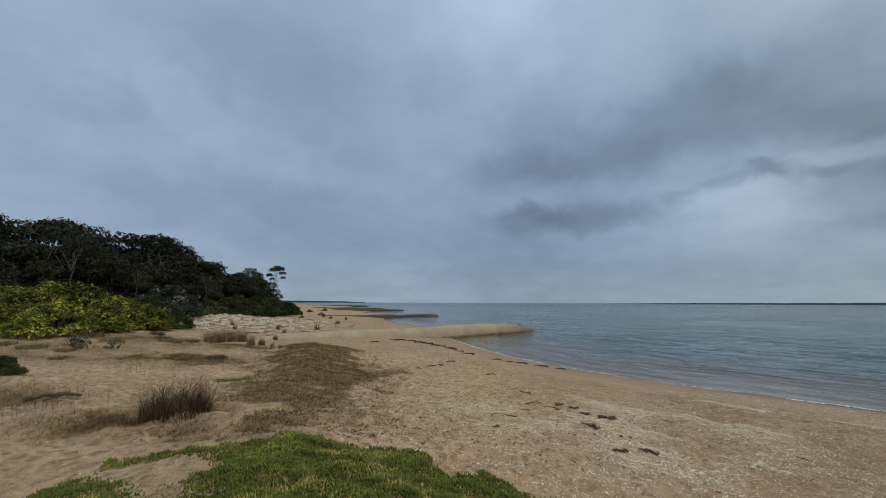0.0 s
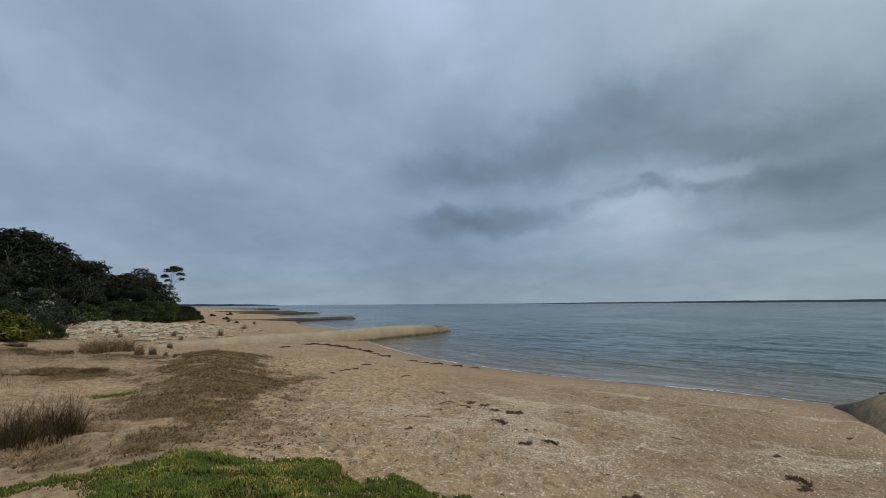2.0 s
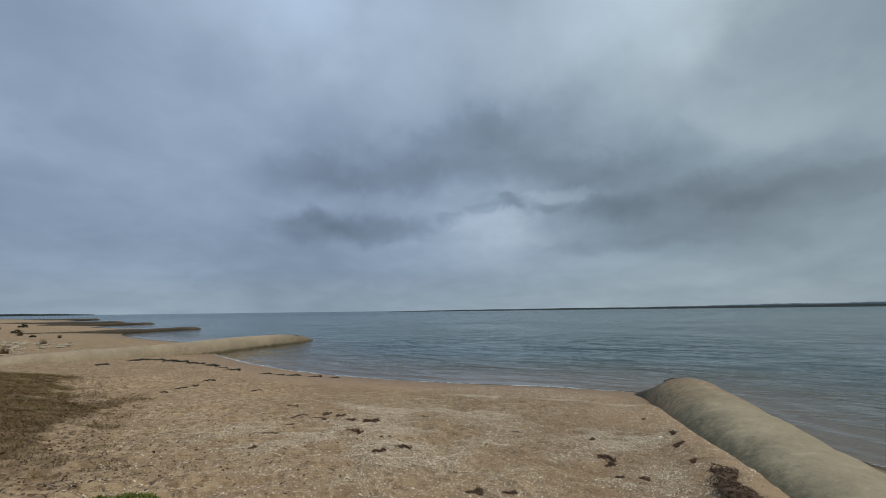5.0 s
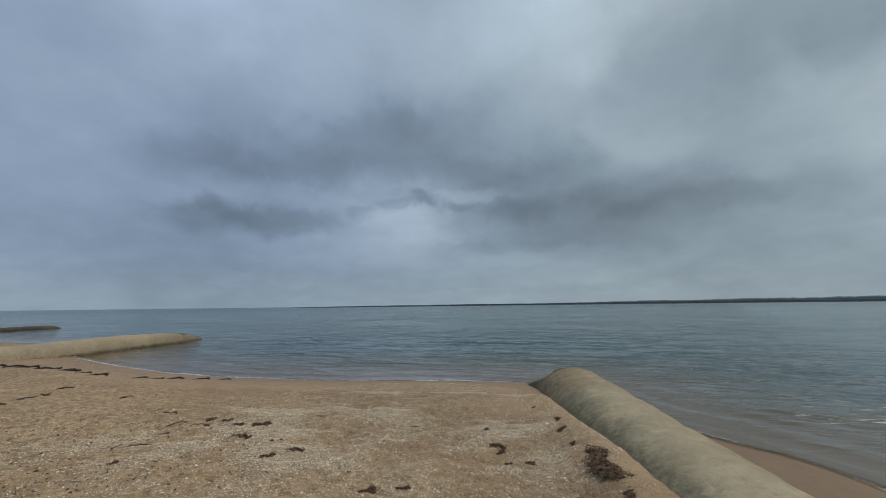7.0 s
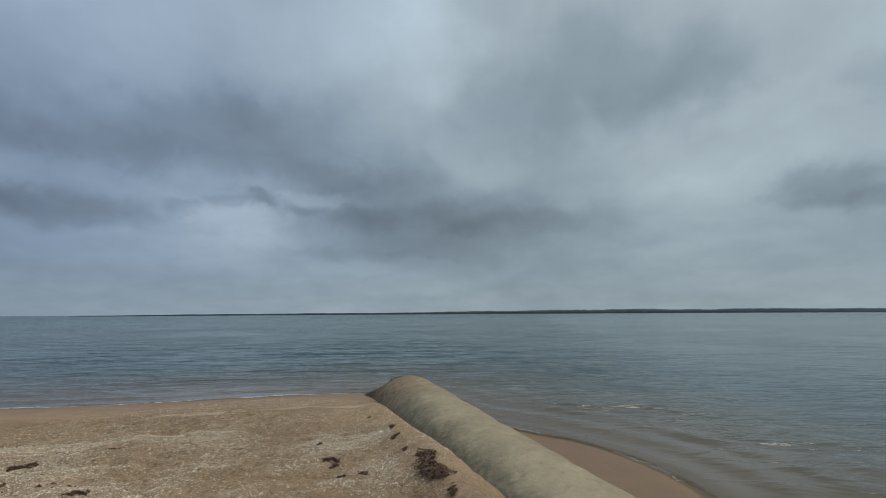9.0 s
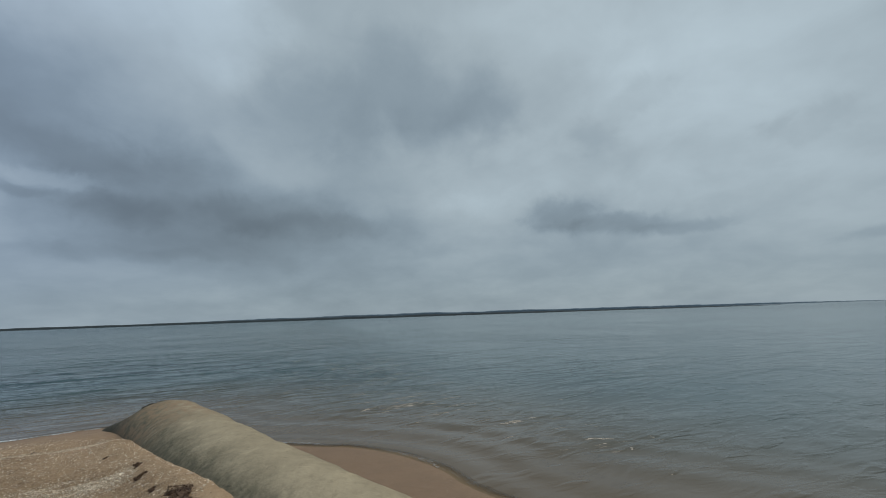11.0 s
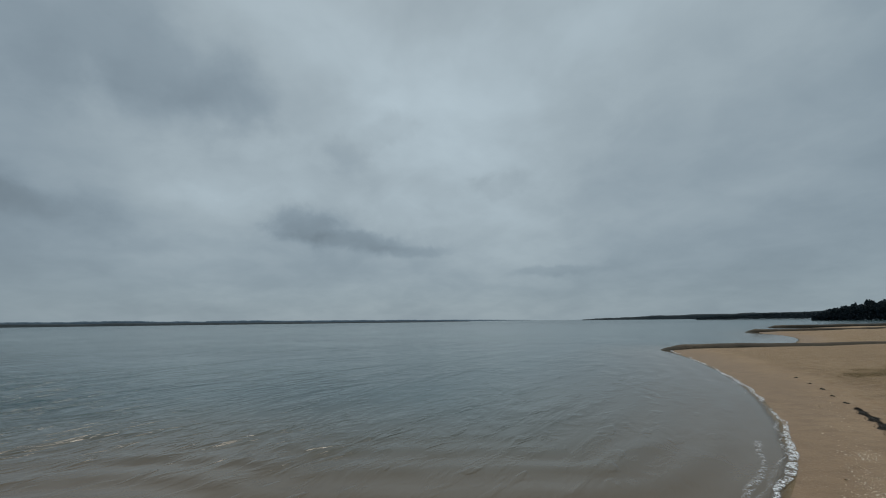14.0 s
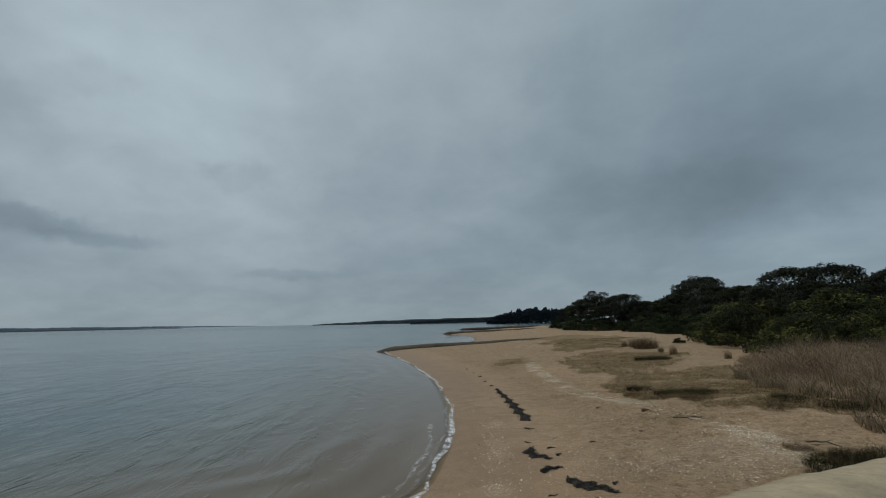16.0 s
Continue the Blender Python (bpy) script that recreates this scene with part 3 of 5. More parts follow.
# ---- building blocks ----
def mesh_of(name, verts, faces, mats=(), smooth_shade=False):
    me = bpy.data.meshes.new(name)
    me.from_pydata(verts if isinstance(verts, list) else verts.tolist(), [], faces if isinstance(faces, list) else faces.tolist())
    for m in mats:
        me.materials.append(m)
    if smooth_shade:
        me.polygons.foreach_set("use_smooth", np.ones(len(me.polygons), bool))
    me.update()
    return me


def part(name, me, mat, parent, label=""):
    ob = new(name, me)
    if mat and not me.materials:
        me.materials.append(mat)
    ob.parent = parent
    return tagged(ob, label)


def floats(me, name, values):
    a = me.attributes.new(name, "FLOAT", "POINT")
    a.data.foreach_set("value", np.asarray(values, np.float32))


def on_ground(x, y):
    return float(ground_height(x, y)[0])


def polar(rings, start, stop, steps, closed):
    ang = np.radians(np.linspace(start, stop, steps, endpoint=not closed))
    r, a = np.meshgrid(rings, ang, indexing="ij")
    x, y = -r * np.sin(a), r * np.cos(a)
    i, j = np.meshgrid(np.arange(len(rings) - 1), np.arange(steps if closed else steps - 1), indexing="ij")
    k = (j + 1) % steps
    faces = np.stack([i * steps + j, (i + 1) * steps + j, (i + 1) * steps + k, i * steps + k], -1).reshape(-1, 4)
    return x.ravel(), y.ravel(), faces


def rings_of(a, b, ratio):
    return a * ratio ** np.arange(math.ceil(math.log(b / a) / math.log(ratio)) + 1)


# ---- ground and water ----
FLATS = [
    [(9.7, -53), (5, -60), (-2.0, -40), (-1.0, -28.5), (3.0, -31.5)],
    [(3.0, -24.5), (0.6, -28.5), (-4.0, -27.0), (-2.5, -21.5), (0.6, -20.5)],
    [(-0.4, -21.5), (-4.5, -21.0), (-4.2, -15.3), (-4.8, -13.0), (-5.4, -11.4), (-2.2, -12.3), (-0.2, -15.0), (0.2, -17.0)],
]


def litter_mask(x, y):
    s = shore_distance(x, y)
    mound = sum(ragged(x, y, MOUND, c, c * 0.5, q) for c, q in ((0.5, 15), (1.2, 25), (2.0, 35), (3.2, 45))) / 4
    k = 2.0 * mound + 0.40 * spot(x, y, -3.5, 10.0, 0.9, 5.4, 15) + 0.35 * spot(x, y, -2.4, 6.4, 1.0, 1.1) + 1.1 * spot(x, y, -7.7, 12.9, 2.0, 1.0) + 0.9 * spot(x, y, -4.6, 6.5, 1.5, 0.7, 25)
    k = k + 0.6 * spot(x, y, -8.0, 7.4, 1.5, 1.0) + 0.8 * spot(x, y, -9.5, 18.0, 3.2, 1.2) + 0.6 * spot(x, y, -12, 14.6, 2.2, 0.9) + 1.0 * spot(x, y, -14.5, 17.2, 3.5, 1.6) + 0.8 * spot(x, y, -12.5, 12.2, 2.5, 1.2)
    for i, patch in enumerate(FLATS):
        k = k + (1.3, 1.35, 1.5)[i] * ragged(x, y, patch, (3.0, 1.2, 0.9)[i], 0.3, 60 + i)
    k = k + 1.3 * spot(x, y, 5.2, -25.5, 1.1, 1.8) + 0.35 * spot(x, y, -1.8, -16.5, 2.2, 4.5) + 0.3 * spot(x, y, -1.5, -30, 3, 5)
    k = k + 0.9 * spot(x, y, -1.0, -11.8, 1.3, 0.4, -8) * 0.5 + 1.2 * spot(x, y, -3.4, -9.0, 0.6, 0.6)
    k = k + 0.75 * smooth(s, 21, 29) * (0.5 + fbm(x / 4, y / 4, 3, 31))
    return np.clip(k * (0.85 + 1.2 * fbm(x / 0.8, y / 0.5, 4, 40)), 0, 1)


def shell_mask(x, y):
    s = shore_distance(x, y)
    k = 0.16 * spot(x, y, 4.6, 7.2, 4.2, 3.6) + 0.50 * spot(x, y, 2.5, 7.3, 1.5, 1.3, 20) + 0.42 * spot(x, y, 4.7, 5.2, 1.0, 0.8) + 0.55 * spot(x, y, 7.3, 5.7, 0.8, 0.7) + 0.3 * spot(x, y, 1.0, 8.6, 0.9, 0.7)
    k = k + 0.35 * spot(x, y, 3.3, 9.5, 1.0, 0.8) + 0.25 * spot(x, y, 4.6, 7.6, 1.2, 0.8) + 0.7 * band(x, y, [(3.3, 10.7), (4.3, 9.5), (5.3, 8.8), (6.1, 7.9)], 0.28) + 0.3 * spot(x, y, 5.8, 3.9, 0.8, 0.5)
    k = k + 0.75 * band(x, y, [(6.5, 11.6), (7.2, 10.8), (8.0, 9.9)], 0.16) + 0.55 * band(x, y, [(8.0, 9.9), (10.6, 7.5)], 0.12)
    k = k + 1.2 * band(x, y, BERM, 0.22) + 0.12 * band(x, y, [(-1.2, -11.3), (-2.7, -8.6)], 0.7) + 0.35 * band(x, y, [(3.0, -12.2), (2.2, -9.0), (1.8, -7.6)], 0.25) + 0.10 * spot(x, y, -1.0, -9.3, 1.6, 1.2)
    return np.clip(k * (0.7 + 2.6 * fbm(x / 0.9, y / 0.6, 4, 77)), 0, 0.8) * smooth(s, 0.3, 1.6)


gx, gy, gf = polar(np.r_[0.02, 0.2, rings_of(0.5, 2.8, 1.05), rings_of(2.9, 20, 1.0105), rings_of(20.3, 60, 1.025), rings_of(62, 4800, 1.07)], 0, 360, 1000, True)
gz = ground_height(gx, gy)
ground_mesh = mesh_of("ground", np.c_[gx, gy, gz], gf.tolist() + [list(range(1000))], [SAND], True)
floats(ground_mesh, "litter", litter_mask(gx, gy))
floats(ground_mesh, "pale", np.clip((spot(gx, gy, 0.0, 13, 5.5, 9) + 0.8 * spot(gx, gy, 0.5, 5.5, 3.5, 2.5) + 0.9 * spot(gx, gy, -3.2, -11.2, 2.0, 1.5) + 0.7 * spot(gx, gy, -1.2, -15.8, 1.6, 2.6) + 0.6 * spot(gx, gy, 1.0, -21, 2.5, 5) + 0.5 * spot(gx, gy, -7, 8, 5, 5)) * (1 + fbm(gx / 2, gy / 2, 3, 88)), 0, 1))
floats(ground_mesh, "grey", smooth(-gy + 2.0 * fbm(gx / 4, gy / 4, 3, 55), 3, 9))
floats(ground_mesh, "swash", np.maximum(1 - smooth(shore_distance(gx, gy) + 0.8 * fbm(gx / 1.5, gy / 1.5, 3, 19), 1.6, 4.2), 1.6 * band(gx, gy, SKIRT, 0.24)).clip(0, 1))
floats(ground_mesh, "soak", np.clip(1.5 * spot(gx, gy, 8.4, 1.2, 3.6, 1.3, 45), 0, 1))
floats(ground_mesh, "shell", shell_mask(gx, gy))
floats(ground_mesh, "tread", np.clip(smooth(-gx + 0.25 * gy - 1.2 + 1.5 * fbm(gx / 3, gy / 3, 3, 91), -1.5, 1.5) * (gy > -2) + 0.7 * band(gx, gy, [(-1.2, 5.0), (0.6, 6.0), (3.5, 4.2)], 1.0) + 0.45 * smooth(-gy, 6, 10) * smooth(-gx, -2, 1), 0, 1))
tagged(new("ground", ground_mesh), "tan beach sand with shell grit, low dunes behind", "ground", kind="structure")

wx, wy, wf = polar(np.r_[rings_of(2.0, 9, 1.03), rings_of(9.1, 50, 1.0095), rings_of(51, 4800, 1.05)], -215, 60, 900, False)
ws = shore_distance(wx, wy)
wr = np.hypot(wx, wy)
turn_c, turn_s = math.cos(radians(62)), math.sin(radians(62))
wu, wv = wx * turn_c - wy * turn_s, wx * turn_s + wy * turn_c
lee = smooth(0.259 * wx - 0.966 * wy + 3 * fbm(wx / 9, wy / 9, 3, 8), -2, 9)
near = (1 - smooth(wr, 30, 50)) * smooth(-ws, 1.2, 9.0) * (1 - 0.8 * lee)


def crests(u, v, seed):
    """Sharp-topped wavelets, between nought and one."""
    return 1 - np.abs(2 * np.clip(0.5 + fbm(u, v, 2, seed), 0, 1) - 1)


lap = 0.012 * np.sin(-ws * 5.2 + 2.5 * fbm(wx / 3, wy / 3, 3, 3)) * smooth(-ws, 0.0, 0.6) * (1 - smooth(-ws, 2.5, 7))
wz = near * (0.060 * (crests(wu / 4.2, wv / 1.6, 12) - 0.7) + 0.026 * (crests(wu / 1.8, wv / 0.75, 15) - 0.7)) + lap * (1 - smooth(wr, 25, 60))
keep = (ws < 1.4)[wf].any(1)
wf = wf[keep]
used = np.unique(wf)
index = np.full(len(wx), -1)
index[used] = np.arange(len(used))
water_mesh = mesh_of("water", np.c_[wx, wy, wz][used], index[wf], [WATER], True)
floats(water_mesh, "depth", (wz - ground_height(wx, wy, False))[used])
floats(water_mesh, "lee", lee[used])
tagged(new("water", water_mesh), "grey-green bay water with small ripples", "water", kind="structure")


# ---- sand-filled groyne tubes ----
TIP_SKEW, NORTH = -0.65, -1


def groyne(name, tip, length, half, crest_tip, crest_land, mat, label, seed, lump=0.03, taper=2.0, flap=False, wedge=False):
    """A sand-filled fabric tube that runs north-east into the water; crest heights in metres above the water."""
    rng = np.random.default_rng(seed)
    along = np.r_[np.linspace(0, 1.6, 14), np.linspace(1.8, length, max(20, int(length / 0.22)))]
    around = np.radians(np.linspace(-35, 215, 40))
    d = np.array([-1.0, -1.0]) / math.sqrt(2)
    side = np.array([-d[1], d[0]])
    verts, flank, tipmask, crust = [], [], [], []
    for s in along:
        k = min(1.0, s / taper)
        end = math.sin(math.pi / 2 * k) if wedge else math.sqrt(max(0.0, 1 - (1 - k) ** 2)) * (0.35 + 0.65 * k)
        w = half * (0.5 + 0.5 * math.sqrt(end)) * (1 + 0.025 * math.sin(s * 0.9 + seed) + 0.012 * math.sin(s * 2.3))
        crest = crest_tip + (crest_land - crest_tip) * min(1.0, s / length) + 0.04 * math.sin(s * 0.55 + seed) - 0.7 * float(smooth(s, length - 4, length))
        base = -0.15
        h = (crest - base) * (0.22 + 0.78 * end)
        sway = 0.10 * math.sin(s * 0.28 + seed) + TIP_SKEW * (1 - k) ** 2 + 0.16 * math.exp(-(((s - 3.5) / 2.5) ** 2))
        for a in around:
            ca, sa = math.cos(a), math.sin(a)
            u = w * math.copysign(abs(ca) ** 0.95, ca) + sway
            v = base + h * math.copysign(abs(sa) ** 0.92, sa) if sa > 0 else base + h * 0.5 * sa
            p = np.array(tip) + d * s + side * u
            verts.append((p[0], p[1], v))
            flank.append((1.05 - sa + 0.3 * max(0.0, 1 - s / 5.0)) * (1.0 if ca * NORTH > 0 else 0.5 + 0.5 * (1 - sa)))
            tipmask.append(max(0.0, 1 - s / (1.3 * taper)) * (1.0 if ca * NORTH > 0 else 0.6))
            crust.append(smooth(s, 0.6, 1.4) * (1 - smooth(s, 2.5, 5.5)))
    v = np.array(verts)
    bumps = lump * (fbm(v[:, 0] * 0.9 + v[:, 2], v[:, 1] * 0.9, 4, seed) + 0.6 * fbm(v[:, 0] * 2.6, v[:, 1] * 2.6 + v[:, 2] * 3, 3, seed + 7))
    v[:, 2] += bumps * 1.6
    m = len(around)
    i, j = np.meshgrid(np.arange(len(along) - 1), np.arange(m - 1), indexing="ij")
    faces = np.stack([i * m + j, i * m + j + 1, (i + 1) * m + j + 1, (i + 1) * m + j], -1).reshape(-1, 4).tolist()
    faces.append(list(range(m)))
    me = mesh_of(name, v, faces, [mat], True)
    floats(me, "flank", flank)
    floats(me, "tip", tipmask)
    floats(me, "crust", crust)
    thing = new(name)
    tagged(thing, label, "groyne", "sand-filled groyne tubes along the beach")
    part("fabric_tube", me, mat, thing)
    if flap:
        # torn ends of the filling sleeve, folded flat on the tip
        n = 9
        rows = []
        for i in range(n):
            for j in range(5):
                s = 0.55 * taper + 0.35 * (j / 4) + 0.08 * math.sin(i * 1.7 + j)
                u = TIP_SKEW * 0.2 + 0.85 * (i / (n - 1) - 0.35) + 0.06 * math.sin(j * 2.1 + i)
                p = np.array(tip) + d * s + side * u
                away = (v[:, 0] - p[0]) ** 2 + (v[:, 1] - p[1]) ** 2 + 0.3 * (v[:, 2] < 0.2)
                rows.append((p[0], p[1], v[np.argsort(away)[:4], 2].max() + 0.005 + 0.012 * (1 + math.sin(i * 2.3 + j * 1.3))))
        quads = [(i * 5 + j, i * 5 + j + 1, i * 5 + j + 6, i * 5 + j + 5) for i in range(n - 1) for j in range(4)]
        cloth = mesh_of("sleeve_flap", rows, quads, (), True)
        flap_ob = part("sleeve_flap", cloth, CLOTH_DARK, thing, "dark folded fabric sleeve end")
        thick = flap_ob.modifiers.new("thick", "SOLIDIFY")
        thick.thickness = 0.03
    return thing


groyne("groyne_tube", (13.1, 8.46), 28.0, 1.10, 0.84, 0.84, CLOTH, "grey-beige sand-filled fabric tube running into the water", 3, taper=1.5, flap=True)
groyne("groyne_tube", (9.6, 43.7), 31.0, 0.72, 0.88, 0.98, CLOTH_SANDY, "tan fabric tube with olive algae above the waterline", 8, taper=6.0, flap=True, wedge=True)
for tip, length, h0, h1, seed in (((-0.6, 87.5), 34.0, 0.46, 0.72, 12), ((-12.5, 140.5), 30.0, 0.55, 0.85, 15), ((-22.0, 163.0), 34.0, 0.7, 1.1, 18), ((-46.0, 263.0), 44.0, 0.9, 1.2, 20),
                                  ((21.7, -38.5), 32.0, 0.46, 0.82, 23), ((35.5, -94.0), 30.0, 0.5, 0.9, 26), ((46.5, -138.0), 36.0, 0.6, 1.0, 29)):
    groyne("groyne_tube", tip, length, 0.95, h0, h1, CLOTH_DARK, "dark weathered fabric groyne tube low on the beach", seed)


# ---- foam along the water's edge ----
def foam_ribbon(first, last, offset, width, amount, seed):
    line = SHORE
    seg = np.hypot(*np.diff(line, axis=0).T)
    at = np.r_[0, np.cumsum(seg)]
    k0, k1 = at[np.argmin(np.hypot(line[:, 0] - first[0], line[:, 1] - first[1]))], at[np.argmin(np.hypot(line[:, 0] - last[0], line[:, 1] - last[1]))]
    s = np.arange(min(k0, k1), max(k0, k1), 0.06)
    px, py = np.interp(s, at, line[:, 0]), np.interp(s, at, line[:, 1])
    kern = np.ones(15) / 15
    tx, ty = np.convolve(np.gradient(px), kern, "same"), np.convolve(np.gradient(py), kern, "same")
    norm = np.hypot(tx, ty) + 1e-9
    nx, ny = ty / norm, -tx / norm
    mid = offset + 0.22 * fbm(s / 1.6, s * 0 + seed, 4, seed)
    wide = width * (0.55 + 0.9 * np.clip(0.5 + fbm(s / 0.9, s * 0 + seed, 4, seed + 5), 0, 1))
    rows = np.linspace(-1, 1, 7)
    verts, cover = [], []
    for q in rows:
        x, y = px + nx * (mid + wide * q), py + ny * (mid + wide * q)
        z = np.maximum(ground_height(x, y, False), 0.0) + 0.014 + 0.012 * (1 - q * q)
        verts.append(np.c_[x, y, z])
        cover.append(np.clip((1 - abs(q)) * 1.8, 0, 1) * amount * np.clip(0.75 + 1.6 * fbm(s / 2.2, s * 0 + 3 + seed, 3, seed + 9), 0, 1))
    v, m = np.vstack(verts), len(s)
    i, j = np.meshgrid(np.arange(len(rows) - 1), np.arange(m - 1), indexing="ij")
    me = mesh_of("foam", v, np.stack([i * m + j, i * m + j + 1, (i + 1) * m + j + 1, (i + 1) * m + j], -1).reshape(-1, 4), [FOAM], True)
    floats(me, "cover", np.concatenate(cover))
    return tagged(new("foam", me), "broken white foam along the water's edge", "foam", kind="stuff")


foam_ribbon((0.0, 35), (12.7, 9.6), -0.03, 0.10, 3.2, 2)
foam_ribbon((11.0, 5.4), (8.8, -0.1), -0.03, 0.06, 0.8, 4)
foam_ribbon((3.2, -6.5), (21.6, -39.4), -0.04, 0.085, 2.6, 6)
foam_ribbon((3.2, -6.5), (9.0, -22.5), -0.20, 0.05, 0.55, 8)
foam_ribbon((3.2, -6.5), (4.2, -12.3), -0.55, 0.075, 0.45, 9)


# ---- plants ----
def leaf_cards(rng, centre, normal, length, width):
    """Folded pointed leaves: centres and normals as rows."""
    n = len(centre)
    spin = rng.normal(size=(n, 3))
    t = np.cross(normal, spin)
    t /= np.linalg.norm(t, axis=1)[:, None] + 1e-9
    b = np.cross(normal, t)
    ln, wd = np.reshape(length, (-1, 1)), np.reshape(width, (-1, 1))
    base, tip = centre - t * ln / 2, centre + t * ln / 2 - normal * ln * 0.12
    left, right = centre + b * wd / 2 + normal * wd * 0.18, centre - b * wd / 2 + normal * wd * 0.18
    v = np.stack([base, left, tip, right], 1).reshape(-1, 3)
    k = np.arange(n)[:, None] * 4
    return v, np.concatenate([k + [0, 1, 2], k + [0, 2, 3]])


def crown_points(rng, clumps, n, shell=0.55):
    """Points and outward normals spread over ellipsoid clumps (x, y, z, rx, ry, rz)."""
    c = np.array(clumps, float)
    size = c[:, 3] * c[:, 4] + c[:, 4] * c[:, 5] + c[:, 3] * c[:, 5]
    pick = rng.choice(len(c), n, p=size / size.sum())
    d = rng.normal(size=(n, 3))
    d /= np.linalg.norm(d, axis=1)[:, None]
    d[:, 2] = np.where(d[:, 2] < -0.35, -d[:, 2], d[:, 2])
    r = shell + (1.04 - shell) * rng.random(n) ** 0.5
    ragged = 1 + 0.20 * np.sin(d[:, 0] * 7 + pick) * np.sin(d[:, 1] * 6 + 2 * pick) + 0.10 * np.sin(d[:, 2] * 11 + pick)
    p = c[pick, :3] + d * c[pick, 3:] * (r * ragged)[:, None]
    nrm = d + rng.normal(size=(n, 3)) * 0.34 + np.array([0, 0, 0.15])
    return p, nrm / np.linalg.norm(nrm, axis=1)[:, None]


def limb_mesh(paths):
    """Tapered round limbs; each path is rows of x, y, z, radius."""
    verts, faces, m = [], [], 7
    for path in paths:
        path = np.array(path, float)
        first = len(verts)
        for i, (x, y, z, r) in enumerate(path):
            d = path[min(i + 1, len(path) - 1), :3] - path[max(i - 1, 0), :3]
            d = Vector(d).normalized()
            a = d.orthogonal().normalized()
            b = d.cross(a)
            for k in range(m):
                q = 2 * math.pi * k / m
                p = Vector((x, y, z)) + (a * math.cos(q) + b * math.sin(q)) * r * (1 + 0.12 * math.sin(3 * q + i))
                verts.append(tuple(p))
        for i in range(len(path) - 1):
            for k in range(m):
                l = (k + 1) % m
                faces.append((first + i * m + k, first + i * m + l, first + (i + 1) * m + l, first + (i + 1) * m + k))
        faces.append(tuple(first + k for k in range(m))[::-1])
        faces.append(tuple(first + (len(path) - 1) * m + k for k in range(m)))
    return mesh_of("limbs", verts, faces, (), True)


def wander(rng, a, b, r0, r1, steps=6, jitter=0.12):
    a, b = np.array(a, float), np.array(b, float)
    span = np.linalg.norm(b - a)
    rows = []
    for i in range(steps + 1):
        k = i / steps
        p = a + (b - a) * k + rng.normal(size=3) * jitter * span * math.sin(math.pi * k) * 0.5
        p[2] += span * 0.08 * math.sin(math.pi * k)
        rows.append((*p, r0 + (r1 - r0) * k))
    return rows


def make_tree(seed, height, spread, low, leaves, leaf_size, leaf_mat, bark, label, flat=0.6, group="trees of the dune woodland", bare=0, name="tree", stout=1.0, puffs=26):
    """A gnarled coast tree: one trunk with limbs, and a crown of ragged clumps."""
    rng = np.random.default_rng(seed)
    fork = height * low * rng.uniform(0.7, 0.95)
    lean = rng.normal(size=2) * height * 0.06
    top = np.array([lean[0], lean[1], height * 0.72])
    paths = [wander(rng, (0, 0, -0.3), (lean[0] * 0.5, lean[1] * 0.5, fork), 0.035 * height * stout, 0.024 * height * stout), wander(rng, (lean[0] * 0.5, lean[1] * 0.5, fork), top, 0.024 * height * stout, 0.008 * height * stout)]
    n = puffs
    clumps = []
    for i in range(n):
        # puffs of foliage over a dome, the limbs to every third one
        k = (i + 0.5) / n
        a = 2.4 * i + rng.uniform(-0.4, 0.4)
        rad = spread * 0.55 * math.sqrt(k) * rng.uniform(0.8, 1.1)
        dome = math.sqrt(max(0.0, 1 - (rad / (spread * 0.62)) ** 2))
        z = height * (low + (0.93 - low) * dome * rng.uniform(0.72, 1.0))
        p = (lean[0] + rad * math.cos(a), lean[1] + rad * math.sin(a), z)
        size = spread * rng.uniform(0.09, 0.17) * (26 / n) ** 0.4
        clumps.append((*p, size * rng.uniform(0.9, 1.3), size * rng.uniform(0.9, 1.3), size * flat * rng.uniform(0.9, 1.3)))
        if i % 3 == 0:
            start = (lean[0] * 0.6, lean[1] * 0.6, fork + (z - fork) * 0.3 if z > fork else fork * 0.9)
            paths.append(wander(rng, start, p, 0.014 * height * stout, 0.004 * height * stout, 5))
    # a second, lower tier that closes the crown
    for i in range(n // 3):
        a, rad = 2.4 * i + 1.0, spread * rng.uniform(0.15, 0.5)
        size = spread * rng.uniform(0.11, 0.17)
        clumps.append((lean[0] + rad * math.cos(a), lean[1] + rad * math.sin(a), height * rng.uniform(low * 0.9 + 0.04, 0.58), size, size, size * 0.8))
    for _ in range(bare):
        a = rng.random() * 2 * math.pi
        p = (lean[0] + spread * 0.6 * math.cos(a), lean[1] + spread * 0.6 * math.sin(a), height * rng.uniform(0.9, 1.08))
        paths.append(wander(rng, (lean[0], lean[1], height * 0.5), p, 0.010 * height * stout, 0.002 * height, 6, 0.2))
        for _ in range(4):
            q = np.array(p) + rng.normal(size=3) * height * 0.08
            paths.append(wander(rng, np.array(p) * 0.85 + np.array([0, 0, height * 0.12]), q, 0.004 * height, 0.0015 * height, 4, 0.2))
    p, nrm = crown_points(rng, clumps, leaves, 0.80)
    v, f = leaf_cards(rng, p, nrm, leaf_size * rng.uniform(0.7, 1.4, leaves), leaf_size * rng.uniform(0.4, 0.75, leaves))
    thing = tagged(new(name), label, "tree", group)
    part("trunk", limb_mesh(paths), bark, thing)
    part("crown", mesh_of("crown", v, f), leaf_mat, thing)
    return thing


